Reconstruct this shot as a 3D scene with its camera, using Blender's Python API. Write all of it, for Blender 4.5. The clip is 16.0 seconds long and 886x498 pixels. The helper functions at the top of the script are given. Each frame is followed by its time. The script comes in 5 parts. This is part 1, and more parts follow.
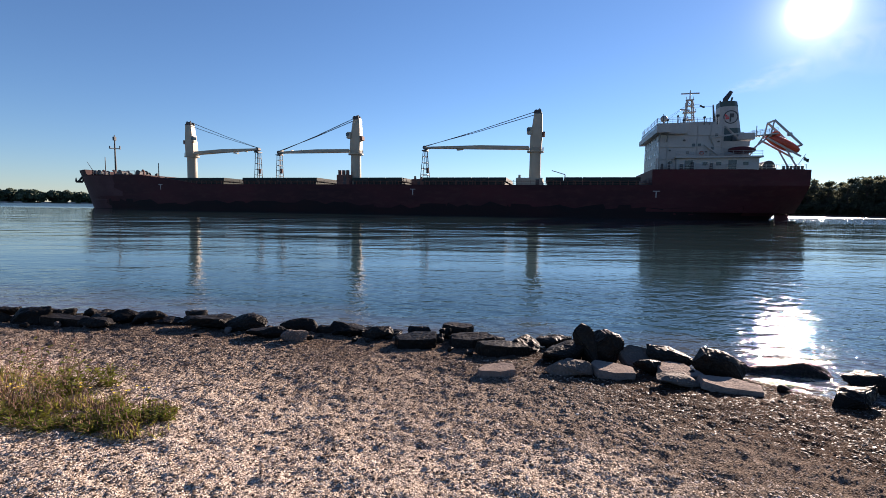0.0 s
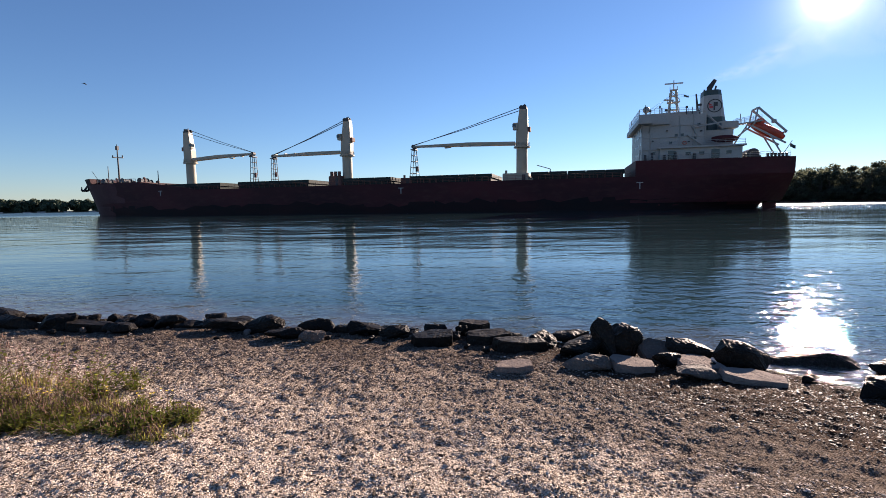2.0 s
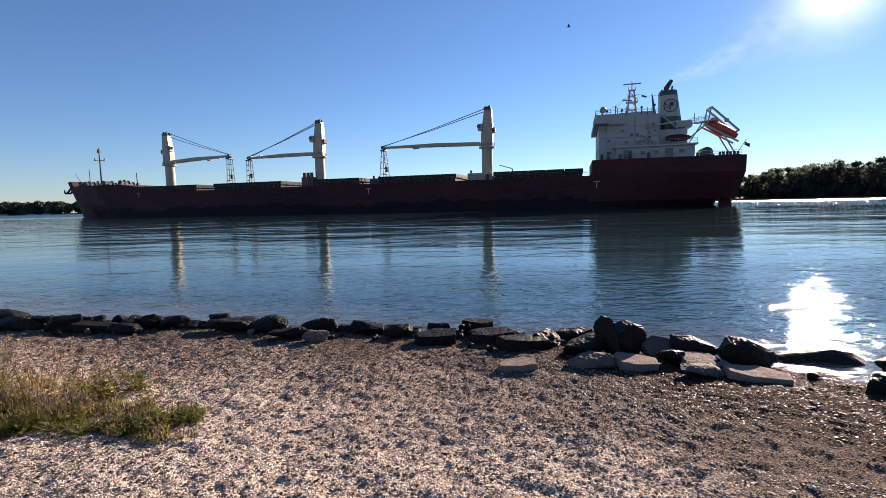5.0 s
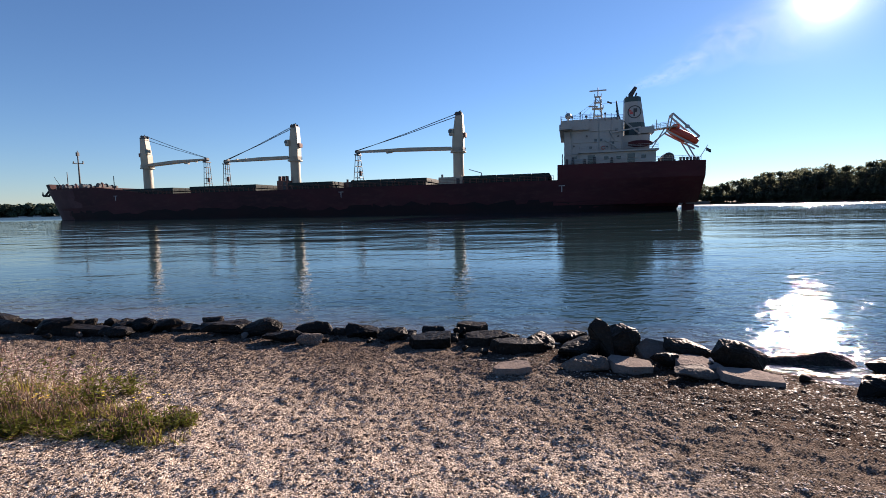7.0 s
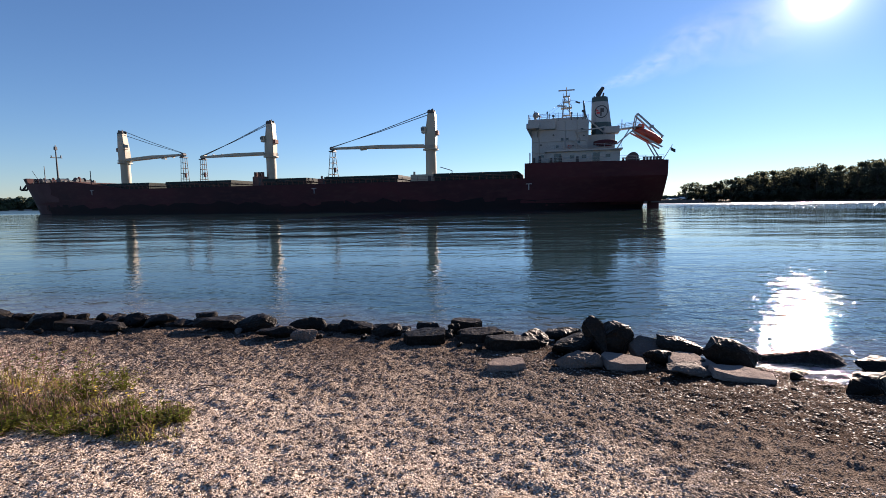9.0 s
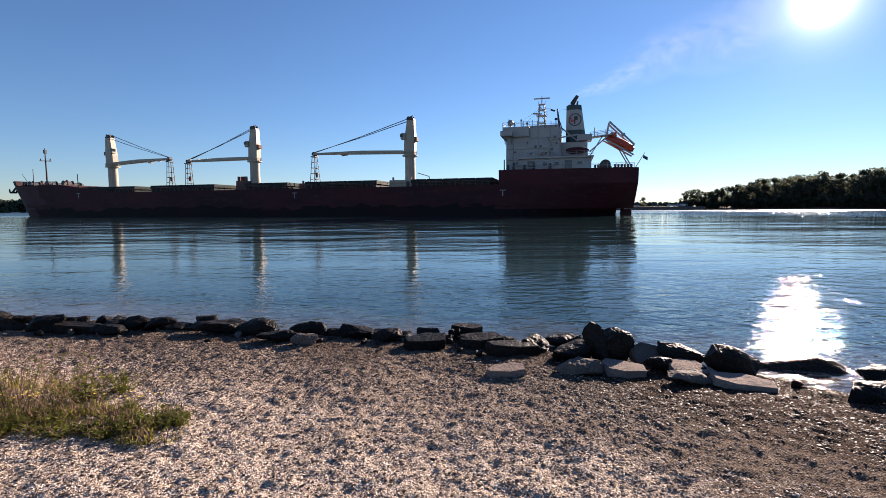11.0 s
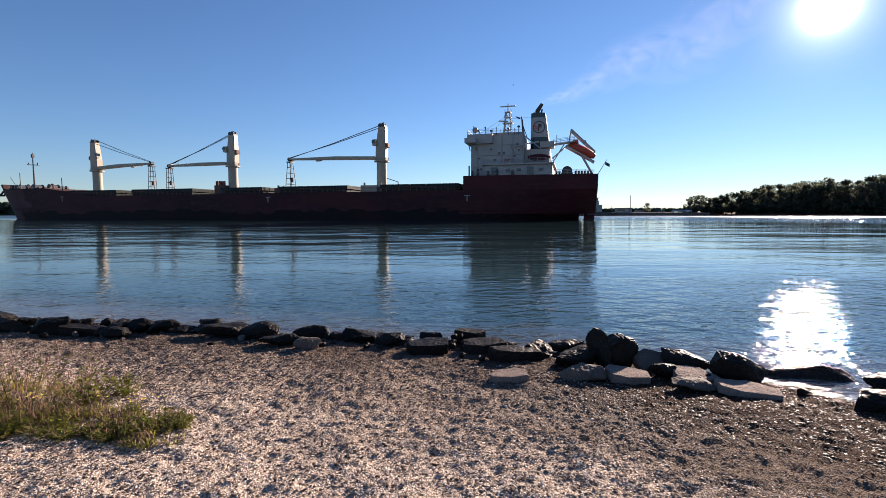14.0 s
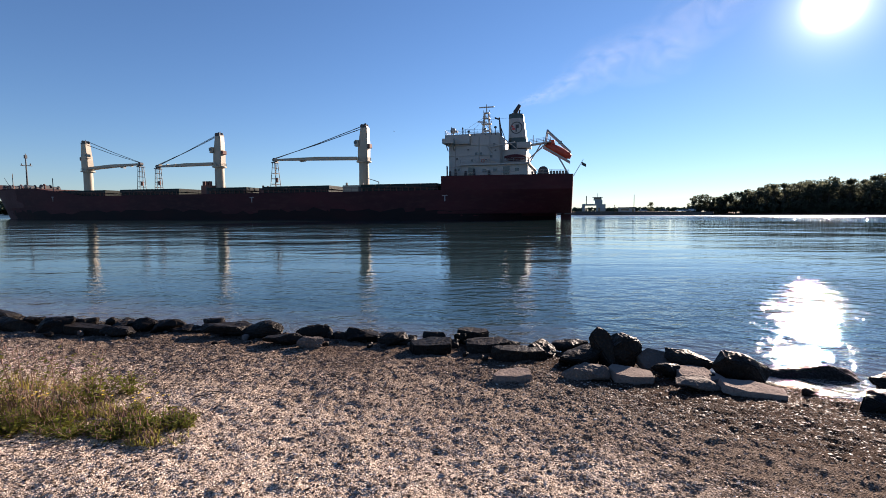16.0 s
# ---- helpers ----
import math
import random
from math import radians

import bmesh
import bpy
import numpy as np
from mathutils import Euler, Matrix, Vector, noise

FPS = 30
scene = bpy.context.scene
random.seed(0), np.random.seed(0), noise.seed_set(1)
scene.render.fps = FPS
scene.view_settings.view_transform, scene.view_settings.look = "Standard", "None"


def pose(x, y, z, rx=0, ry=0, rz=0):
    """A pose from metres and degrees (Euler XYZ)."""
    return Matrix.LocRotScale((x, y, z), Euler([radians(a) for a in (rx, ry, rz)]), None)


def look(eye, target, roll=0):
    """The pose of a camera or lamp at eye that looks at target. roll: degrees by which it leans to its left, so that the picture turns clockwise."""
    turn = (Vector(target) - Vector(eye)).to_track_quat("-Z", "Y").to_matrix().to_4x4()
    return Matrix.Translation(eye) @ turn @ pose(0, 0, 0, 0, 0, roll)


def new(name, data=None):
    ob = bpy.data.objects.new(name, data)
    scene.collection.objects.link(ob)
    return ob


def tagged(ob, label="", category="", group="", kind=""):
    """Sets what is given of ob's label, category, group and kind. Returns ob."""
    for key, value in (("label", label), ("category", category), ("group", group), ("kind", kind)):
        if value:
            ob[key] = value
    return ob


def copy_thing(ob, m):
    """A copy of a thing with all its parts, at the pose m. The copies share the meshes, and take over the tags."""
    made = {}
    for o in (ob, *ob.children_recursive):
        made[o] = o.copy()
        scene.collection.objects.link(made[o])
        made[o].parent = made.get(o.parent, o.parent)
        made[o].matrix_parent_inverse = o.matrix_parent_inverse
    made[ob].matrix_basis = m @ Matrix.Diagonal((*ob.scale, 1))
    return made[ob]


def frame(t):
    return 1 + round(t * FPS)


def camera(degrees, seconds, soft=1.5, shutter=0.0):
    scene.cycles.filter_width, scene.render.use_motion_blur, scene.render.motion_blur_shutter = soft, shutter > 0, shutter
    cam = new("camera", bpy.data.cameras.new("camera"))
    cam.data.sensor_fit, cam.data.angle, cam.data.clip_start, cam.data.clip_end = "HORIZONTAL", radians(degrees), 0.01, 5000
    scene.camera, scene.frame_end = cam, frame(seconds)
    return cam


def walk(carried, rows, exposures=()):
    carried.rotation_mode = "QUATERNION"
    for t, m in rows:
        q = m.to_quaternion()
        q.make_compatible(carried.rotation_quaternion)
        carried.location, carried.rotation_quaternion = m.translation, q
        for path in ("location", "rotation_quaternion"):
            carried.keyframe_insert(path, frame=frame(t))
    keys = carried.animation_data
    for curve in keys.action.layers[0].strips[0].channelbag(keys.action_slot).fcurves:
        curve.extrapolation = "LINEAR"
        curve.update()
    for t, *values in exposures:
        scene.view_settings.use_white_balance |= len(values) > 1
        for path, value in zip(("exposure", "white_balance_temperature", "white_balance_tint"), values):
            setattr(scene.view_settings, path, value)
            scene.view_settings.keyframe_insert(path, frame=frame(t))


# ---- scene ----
# ---- camera: held by hand on the beach, turning a little ----
EYE = Vector((0.0, 0.0, 1.725))
cam = camera(87.12, 16.0, soft=0.75)


def aim(yaw, pitch, roll):
    y, p = radians(yaw), radians(pitch)
    return look(EYE, EYE + Vector((math.sin(y) * math.cos(p), math.cos(y) * math.cos(p), math.sin(p))) * 10, roll)


walk(cam, [(t, aim(a, b, c)) for t, a, b, c in (
    (0, 1.41, -5.05, 0.83), (0.5, 0.78, -4.81, 0.36), (1, 0.30, -4.82, -0.11), (1.5, -0.03, -5.04, -0.55),
    (2, -0.31, -5.35, -0.91), (2.5, -0.52, -5.62, -1.13), (3, -0.67, -5.74, -1.20), (3.5, -0.75, -5.80, -1.23),
    (4, -0.76, -5.77, -1.28), (6.5, -0.22, -5.10, -1.34), (7, 0.00, -5.13, -1.23), (7.5, 0.19, -5.20, -1.09),
    (8, 0.37, -5.30, -1.03), (8.5, 0.52, -5.47, -0.90), (9, 0.62, -5.56, -0.83), (11.5, 0.44, -4.72, -0.27),
    (12, 0.35, -4.54, -0.13), (12.5, 0.25, -4.43, -0.05), (13, 0.16, -4.38, -0.04), (13.5, 0.12, -4.36, -0.07),
    (14, 0.11, -4.37, -0.13), (14.5, 0.09, -4.40, -0.15), (15, 0.02, -4.42, -0.16), (15.5, -0.10, -4.43, -0.16),
    (16, -0.27, -4.43, -0.18))],
    exposures=[(0, 1.5, 6200, 18), (9, 1.5, 6200, 18), (12, 1.46, 6200, 18), (16, 1.45, 6200, 18)])

# ---- sky and sun ----
SUN_AZ, SUN_EL = 38.75, 18.4
sun_way = Vector((math.sin(radians(SUN_AZ)) * math.cos(radians(SUN_EL)),
                  math.cos(radians(SUN_AZ)) * math.cos(radians(SUN_EL)), math.sin(radians(SUN_EL))))
world = bpy.data.worlds.new("sky")
scene.world = world
world.use_nodes = True
wn, wl = world.node_tree.nodes, world.node_tree.links
wn.clear()
sky = wn.new("ShaderNodeTexSky")
sky.sky_type, sky.sun_disc = "NISHITA", False
sky.sun_elevation, sky.sun_rotation = radians(SUN_EL), radians(SUN_AZ)
sky.air_density, sky.dust_density, sky.ozone_density, sky.altitude = 1.0, 0.02, 5.2, 0
bg = wn.new("ShaderNodeBackground")
bg.inputs[1].default_value = 0.048
out = wn.new("ShaderNodeOutputWorld")
wl.new(sky.outputs[0], bg.inputs[0])
# the sun's own glare in the hazy air round it
geo = wn.new("ShaderNodeTexCoord")
dot = wn.new("ShaderNodeVectorMath")
dot.operation = "DOT_PRODUCT"
dot.inputs[1].default_value = sun_way
wl.new(geo.outputs["Generated"], dot.inputs[0])
glow_sum = None
for power, gain in ((6000, 9.0), (800, 0.3), (250, 0.04), (40, 0.005)):
    pw = wn.new("ShaderNodeMath")
    pw.operation = "POWER"
    pw.use_clamp = True
    pw.inputs[1].default_value = power
    wl.new(dot.outputs["Value"], pw.inputs[0])
    mu = wn.new("ShaderNodeMath")
    mu.operation = "MULTIPLY"
    mu.inputs[1].default_value = gain
    wl.new(pw.outputs[0], mu.inputs[0])
    if glow_sum is None:
        glow_sum = mu
    else:
        ad = wn.new("ShaderNodeMath")
        ad.operation = "ADD"
        wl.new(glow_sum.outputs[0], ad.inputs[0])
        wl.new(mu.outputs[0], ad.inputs[1])
        glow_sum = ad
glow = wn.new("ShaderNodeBackground")
glow.inputs[0].default_value = (1.0, 0.97, 0.9, 1)
wl.new(glow_sum.outputs[0], glow.inputs[1])
both = wn.new("ShaderNodeAddShader")
wl.new(bg.outputs[0], both.inputs[0])
wl.new(glow.outputs[0], both.inputs[1])
wl.new(both.outputs[0], out.inputs[0])

sun = new("sun", bpy.data.lights.new("sun", "SUN"))
sun.data.energy, sun.data.angle, sun.data.color = 5.0, radians(0.6), (1.0, 0.81, 0.62)
sun.matrix_world = look(sun_way * 50, (0, 0, 0))


# ---- materials ----
def material(name, colour, rough=0.7, metal=0.0, second=None, scale=2.0, amount=0.6, bump=0.0, bump_scale=20.0, third=None,
             island=0.0, randomise=0.0, specular=0.5, stretch=(1, 1, 1)):
    """A surface with two scales of stain, fine relief and, if asked, a shift from piece to piece."""
    m = bpy.data.materials.new(name)
    m.use_nodes = True
    n, l = m.node_tree.nodes, m.node_tree.links
    b = n["Principled BSDF"]
    b.inputs["Roughness"].default_value, b.inputs["Metallic"].default_value = rough, metal
    b.inputs["Specular IOR Level"].default_value = specular
    tc = n.new("ShaderNodeTexCoord")
    mp = n.new("ShaderNodeMapping")
    mp.inputs["Scale"].default_value = stretch
    l.new(tc.outputs["Object"], mp.inputs[0])
    second = second or [c * 0.6 for c in colour]
    no = n.new("ShaderNodeTexNoise")
    no.inputs["Scale"].default_value, no.inputs["Detail"].default_value = scale, 6
    l.new(mp.outputs[0], no.inputs["Vector"])
    ra = n.new("ShaderNodeMapRange")
    ra.inputs[1].default_value, ra.inputs[2].default_value, ra.inputs[4].default_value = 0.38, 0.66, amount
    l.new(no.outputs[0], ra.inputs[0])
    mix = n.new("ShaderNodeMix")
    mix.data_type = "RGBA"
    mix.inputs[6].default_value, mix.inputs[7].default_value = (*colour, 1), (*second, 1)
    l.new(ra.outputs[0], mix.inputs[0])
    last = mix.outputs[2]
    n2 = n.new("ShaderNodeTexNoise")
    n2.inputs["Scale"].default_value, n2.inputs["Detail"].default_value = scale * 9, 4
    l.new(mp.outputs[0], n2.inputs["Vector"])
    r2 = n.new("ShaderNodeMapRange")
    r2.inputs[1].default_value, r2.inputs[2].default_value, r2.inputs[4].default_value = 0.5, 0.75, amount * 0.8
    l.new(n2.outputs[0], r2.inputs[0])
    mix2 = n.new("ShaderNodeMix")
    mix2.data_type = "RGBA"
    third = third or [c * 0.75 for c in second]
    mix2.inputs[7].default_value = (*third, 1)
    l.new(last, mix2.inputs[6])
    l.new(r2.outputs[0], mix2.inputs[0])
    last = mix2.outputs[2]
    if island or randomise:
        src = n.new("ShaderNodeNewGeometry").outputs["Random Per Island"] if island else n.new("ShaderNodeObjectInfo").outputs["Random"]
        r3 = n.new("ShaderNodeMapRange")
        k = island or randomise
        r3.inputs[3].default_value, r3.inputs[4].default_value = 1 - k, 1 + k
        l.new(src, r3.inputs[0])
        hs = n.new("ShaderNodeHueSaturation")
        l.new(r3.outputs[0], hs.inputs["Value"])
        l.new(last, hs.inputs["Color"])
        last = hs.outputs[0]
    l.new(last, b.inputs["Base Color"])
    if bump:
        n3 = n.new("ShaderNodeTexNoise")
        n3.inputs["Scale"].default_value, n3.inputs["Detail"].default_value = bump_scale, 5
        l.new(mp.outputs[0], n3.inputs["Vector"])
        bp = n.new("ShaderNodeBump")
        bp.inputs["Distance"].default_value = bump
        l.new(n3.outputs[0], bp.inputs["Height"])
        l.new(bp.outputs[0], b.inputs["Normal"])
    return m


HULL_RED = material("hull_paint", (0.062, 0.012, 0.015), 0.65, specular=0.2, second=(0.026, 0.007, 0.01), scale=0.1, amount=0.9, third=(0.065, 0.022, 0.02), stretch=(0.5, 1, 1.4), bump=0.01, bump_scale=1.5)
BOOT = material("boot_paint", (0.012, 0.008, 0.009), 0.7, specular=0.15, second=(0.03, 0.009, 0.01), scale=0.2, stretch=(0.4, 1, 1.5))
BOW_PALE = material("bow_paint", (0.082, 0.034, 0.038), 0.65, specular=0.2, second=(0.05, 0.013, 0.016), scale=0.3)
HATCH = material("hatch_paint", (0.02, 0.03, 0.026), 0.75, specular=0.2, scale=0.4)
CREAM = material("crane_paint", (0.34, 0.3, 0.22), 0.5, second=(0.26, 0.22, 0.155), scale=0.5, third=(0.3, 0.2, 0.13), amount=0.45)
WHITE = material("white_paint", (0.29, 0.3, 0.285), 0.5, second=(0.225, 0.225, 0.21), scale=0.3, third=(0.18, 0.15, 0.13), amount=0.4)
DARK = material("dark_steel", (0.03, 0.03, 0.032), 0.55, scale=1.0)
GREEN = material("funnel_green", (0.02, 0.05, 0.05), 0.5, scale=0.6)
ORANGE = material("boat_orange", (0.4, 0.05, 0.02), 0.5, second=(0.28, 0.035, 0.018), scale=0.7)
MARK = material("mark_paint", (0.36, 0.34, 0.33), 0.6, scale=1.0)
LOGO_RED = material("logo_red", (0.5, 0.05, 0.05), 0.6, scale=1.0)
RUST = material("rusty_gear", (0.16, 0.07, 0.05), 0.8, scale=1.0)
PANE = material("dark_glass", (0.015, 0.02, 0.025), 0.08, scale=1.0)
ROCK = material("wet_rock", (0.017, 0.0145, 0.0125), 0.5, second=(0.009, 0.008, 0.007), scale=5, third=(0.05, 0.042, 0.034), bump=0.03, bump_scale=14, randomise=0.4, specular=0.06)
PALE_ROCK = material("pale_rock", (0.12, 0.095, 0.08), 0.8, second=(0.06, 0.048, 0.042), scale=6, third=(0.24, 0.2, 0.17), bump=0.02, bump_scale=20, randomise=0.2, specular=0.15)
SLAB = material("broken_concrete", (0.24, 0.185, 0.155), 0.9, second=(0.165, 0.127, 0.11), scale=5, third=(0.08, 0.065, 0.06), bump=0.012, bump_scale=45, randomise=0.15, specular=0.12)
SHELL = material("shell_grit", (0.74, 0.62, 0.5), 0.7, second=(0.32, 0.25, 0.19), scale=9, island=0.45, specular=0.05)


def chip_material(name, tones, rough, specular):
    """Loose stones, each of its own tone."""
    m = bpy.data.materials.new(name)
    m.use_nodes = True
    n, l = m.node_tree.nodes, m.node_tree.links
    b = n["Principled BSDF"]
    b.inputs["Roughness"].default_value, b.inputs["Specular IOR Level"].default_value = rough, specular
    ra = n.new("ShaderNodeValToRGB")
    l.new(n.new("ShaderNodeNewGeometry").outputs["Random Per Island"], ra.inputs[0])
    el = ra.color_ramp.elements
    for k, (at, c) in enumerate(tones):
        e = el[0] if k == 0 else el[1] if k == 1 else el.new(at)
        e.position, e.color = at, (*c, 1)
    no = n.new("ShaderNodeTexNoise")
    no.inputs["Scale"].default_value, no.inputs["Detail"].default_value = 130, 4
    l.new(n.new("ShaderNodeTexCoord").outputs["Object"], no.inputs["Vector"])
    mr = n.new("ShaderNodeMapRange")
    mr.inputs[1].default_value, mr.inputs[2].default_value, mr.inputs[3].default_value, mr.inputs[4].default_value = .35, .65, .65, 1.2
    l.new(no.outputs[0], mr.inputs[0])
    hs = n.new("ShaderNodeHueSaturation")
    l.new(ra.outputs[0], hs.inputs["Color"])
    l.new(mr.outputs[0], hs.inputs["Value"])
    l.new(hs.outputs[0], b.inputs["Base Color"])
    return m


WET_CHIP = chip_material("wet_chip", ((0, (.018, .015, .013)), (.5, (.06, .045, .036)), (.85, (.12, .09, .072)), (1, (.3, .25, .21))), .5, .1)
CHIP = chip_material("chip", ((0, (.055, .042, .034)), (.4, (.13, .097, .074)), (.75, (.22, .165, .125)), (.93, (.46, .37, .3)), (1, (.7, .6, .5))), .7, .04)
BARK = material("bark", (0.07, 0.055, 0.045), 0.9, scale=2)
def leaf_material(name, colour, second, scale):
    """Thin leaves that let the light through."""
    m = material(name, colour, 0.6, second=second, scale=scale, island=0.45)
    n, l = m.node_tree.nodes, m.node_tree.links
    b = n["Principled BSDF"]
    src = b.inputs["Base Color"].links[0].from_socket
    tl, mix = n.new("ShaderNodeBsdfTranslucent"), n.new("ShaderNodeMixShader")
    mix.inputs[0].default_value = 0.75
    l.new(src, tl.inputs[0])
    l.new(b.outputs[0], mix.inputs[1])
    l.new(tl.outputs[0], mix.inputs[2])
    l.new(mix.outputs[0], n["Material Output"].inputs[0])
    return m


LEAF = leaf_material("leaf", (0.11, 0.12, 0.08), (0.1, 0.115, 0.075), 0.15)
FARLEAF = material("far_leaf", (0.055, 0.08, 0.045), 0.7, second=(0.045, 0.065, 0.04), scale=0.02, third=(0.08, 0.085, 0.045), island=0.4)
GRASS = leaf_material("grass", (0.24, 0.27, 0.045), (0.36, 0.26, 0.07), 1.5)
DRY = material("dry_stem", (0.19, 0.1, 0.06), 0.7, second=(0.12, 0.06, 0.05), scale=8, island=0.4)
HERB = leaf_material("herb_leaf", (0.18, 0.23, 0.03), (0.28, 0.23, 0.05), 4)
QUAY = material("quay_stone", (0.12, 0.1, 0.09), 0.85, scale=0.4)
CARS = [material("car_paint_" + k, c, 0.3, scale=1) for k, c in (("dark", (0.05, 0.05, 0.06)), ("white", (0.7, 0.7, 0.7)), ("grey", (0.25, 0.26, 0.28)))]


def ground_material():
    m = bpy.data.materials.new("beach_sand")
    m.use_nodes = True
    n, l = m.node_tree.nodes, m.node_tree.links
    b = n["Principled BSDF"]
    b.inputs["Specular IOR Level"].default_value = 0.02
    tc = n.new("ShaderNodeTexCoord")
    at = n.new("ShaderNodeAttribute")
    at.attribute_name = "wet"
    vo = n.new("ShaderNodeTexVoronoi")
    vo.inputs["Scale"].default_value = 105
    l.new(tc.outputs["Object"], vo.inputs["Vector"])
    grain = n.new("ShaderNodeValToRGB")
    l.new(vo.outputs["Color"], grain.inputs[0])
    el = grain.color_ramp.elements
    el[0].position, el[0].color = 0.1, (0.2, 0.145, 0.105, 1)
    el[1].position, el[1].color = 0.85, (0.88, 0.76, 0.63, 1)
    e = el.new(0.5)
    e.color = (0.62, 0.5, 0.395, 1)
    big = n.new("ShaderNodeTexNoise")
    big.inputs["Scale"].default_value, big.inputs["Detail"].default_value = 1.4, 8
    l.new(tc.outputs["Object"], big.inputs["Vector"])
    br = n.new("ShaderNodeMapRange")
    br.inputs[1].default_value, br.inputs[2].default_value, br.inputs[3].default_value, br.inputs[4].default_value = 0.3, 0.7, 0.75, 1.12
    l.new(big.outputs[0], br.inputs[0])
    hs = n.new("ShaderNodeHueSaturation")
    l.new(grain.outputs[0], hs.inputs["Color"])
    l.new(br.outputs[0], hs.inputs["Value"])
    wet = n.new("ShaderNodeMix")
    wet.data_type = "RGBA"
    wet.blend_type = "MULTIPLY"
    wet.inputs[7].default_value = (0.12, 0.092, 0.08, 1)
    l.new(at.outputs["Fac"], wet.inputs[0])
    l.new(hs.outputs[0], wet.inputs[6])
    l.new(wet.outputs[2], b.inputs["Base Color"])
    ro = n.new("ShaderNodeMapRange")
    ro.inputs[3].default_value, ro.inputs[4].default_value = 0.97, 0.88
    l.new(at.outputs["Fac"], ro.inputs[0])
    l.new(ro.outputs[0], b.inputs["Roughness"])
    fine = n.new("ShaderNodeTexNoise")
    fine.inputs["Scale"].default_value, fine.inputs["Detail"].default_value = 60, 4
    l.new(tc.outputs["Object"], fine.inputs["Vector"])
    bp = n.new("ShaderNodeBump")
    bp.inputs["Distance"].default_value = 0.03
    l.new(fine.outputs[0], bp.inputs["Height"])
    bp2 = n.new("ShaderNodeBump")
    bp2.inputs["Distance"].default_value = 0.012
    l.new(vo.outputs["Distance"], bp2.inputs["Height"])
    l.new(bp.outputs[0], bp2.inputs["Normal"])
    l.new(bp2.outputs[0], b.inputs["Normal"])
    return m


def water_material():
    m = bpy.data.materials.new("river_water")
    m.use_nodes = True
    n, l = m.node_tree.nodes, m.node_tree.links
    b = n["Principled BSDF"]
    b.inputs["Roughness"].default_value, b.inputs["IOR"].default_value = 0.025, 1.33
    tc = n.new("ShaderNodeTexCoord")
    last = None
    # muddy shallows over the stones, clear green-blue depth farther out
    place = n.new("ShaderNodeNewGeometry")
    cross = n.new("ShaderNodeVectorMath")
    cross.operation = "DOT_PRODUCT"
    cross.inputs[1].default_value = (0.32, 1, 0)
    l.new(place.outputs["Position"], cross.inputs[0])
    cloud = n.new("ShaderNodeTexNoise")
    cloud.inputs["Scale"].default_value, cloud.inputs["Detail"].default_value = 0.9, 3
    l.new(place.outputs["Position"], cloud.inputs["Vector"])
    drift = n.new("ShaderNodeMath")
    drift.operation = "MULTIPLY_ADD"
    drift.inputs[1].default_value = 2.0
    l.new(cloud.outputs[0], drift.inputs[0])
    l.new(cross.outputs["Value"], drift.inputs[2])
    shoal = n.new("ShaderNodeMapRange")
    shoal.inputs[1].default_value, shoal.inputs[2].default_value = 6.4, 8.6
    l.new(drift.outputs[0], shoal.inputs[0])
    tint = n.new("ShaderNodeMix")
    tint.data_type = "RGBA"
    tint.inputs[6].default_value, tint.inputs[7].default_value = (0.1, 0.085, 0.075, 1), (0.018, 0.042, 0.046, 1)
    l.new(shoal.outputs[0], tint.inputs[0])
    l.new(tint.outputs[2], b.inputs["Base Color"])
    # ruffled shallows near the bank, calmer midstream; a broad mottling of smoother and rougher water
    sep = n.new("ShaderNodeSeparateXYZ")
    l.new(tc.outputs["Object"], sep.inputs[0])
    near = n.new("ShaderNodeMapRange")
    near.inputs[1].default_value, near.inputs[2].default_value, near.inputs[3].default_value, near.inputs[4].default_value = 4.5, 13, 1.0, 0.17
    l.new(sep.outputs["Y"], near.inputs[0])
    mp = n.new("ShaderNodeMapping")
    mp.inputs["Scale"].default_value = (0.35, 1.0, 1)
    l.new(tc.outputs["Object"], mp.inputs[0])
    patchy = n.new("ShaderNodeTexNoise")
    patchy.inputs["Scale"].default_value, patchy.inputs["Detail"].default_value = 0.3, 3
    l.new(mp.outputs[0], patchy.inputs["Vector"])
    pr = n.new("ShaderNodeMapRange")
    pr.inputs[1].default_value, pr.inputs[2].default_value, pr.inputs[3].default_value, pr.inputs[4].default_value = 0.38, 0.62, 0.12, 1.5
    l.new(patchy.outputs[0], pr.inputs[0])
    chop = n.new("ShaderNodeMapRange")
    chop.inputs[1].default_value, chop.inputs[2].default_value, chop.inputs[3].default_value, chop.inputs[4].default_value = 0.35, 0.65, 0.55, 1.3
    l.new(patchy.outputs[0], chop.inputs[0])
    force = n.new("ShaderNodeMath")
    force.operation = "MULTIPLY"
    # breezier water past the ship and off its quarter
    reach = n.new("ShaderNodeVectorMath")
    reach.operation = "DOT_PRODUCT"
    reach.inputs[1].default_value = (1.3, 1, 0)
    l.new(tc.outputs["Object"], reach.inputs[0])
    gust = n.new("ShaderNodeMath")
    gust.operation = "MAXIMUM"
    l.new(sep.outputs["Y"], gust.inputs[0])
    l.new(reach.outputs["Value"], gust.inputs[1])
    far = n.new("ShaderNodeMapRange")
    far.inputs[1].default_value, far.inputs[2].default_value, far.inputs[3].default_value, far.inputs[4].default_value = 150, 215, 0.0, 1.6
    l.new(gust.outputs[0], far.inputs[0])
    most = n.new("ShaderNodeMath")
    most.operation = "MAXIMUM"
    l.new(near.outputs[0], most.inputs[0])
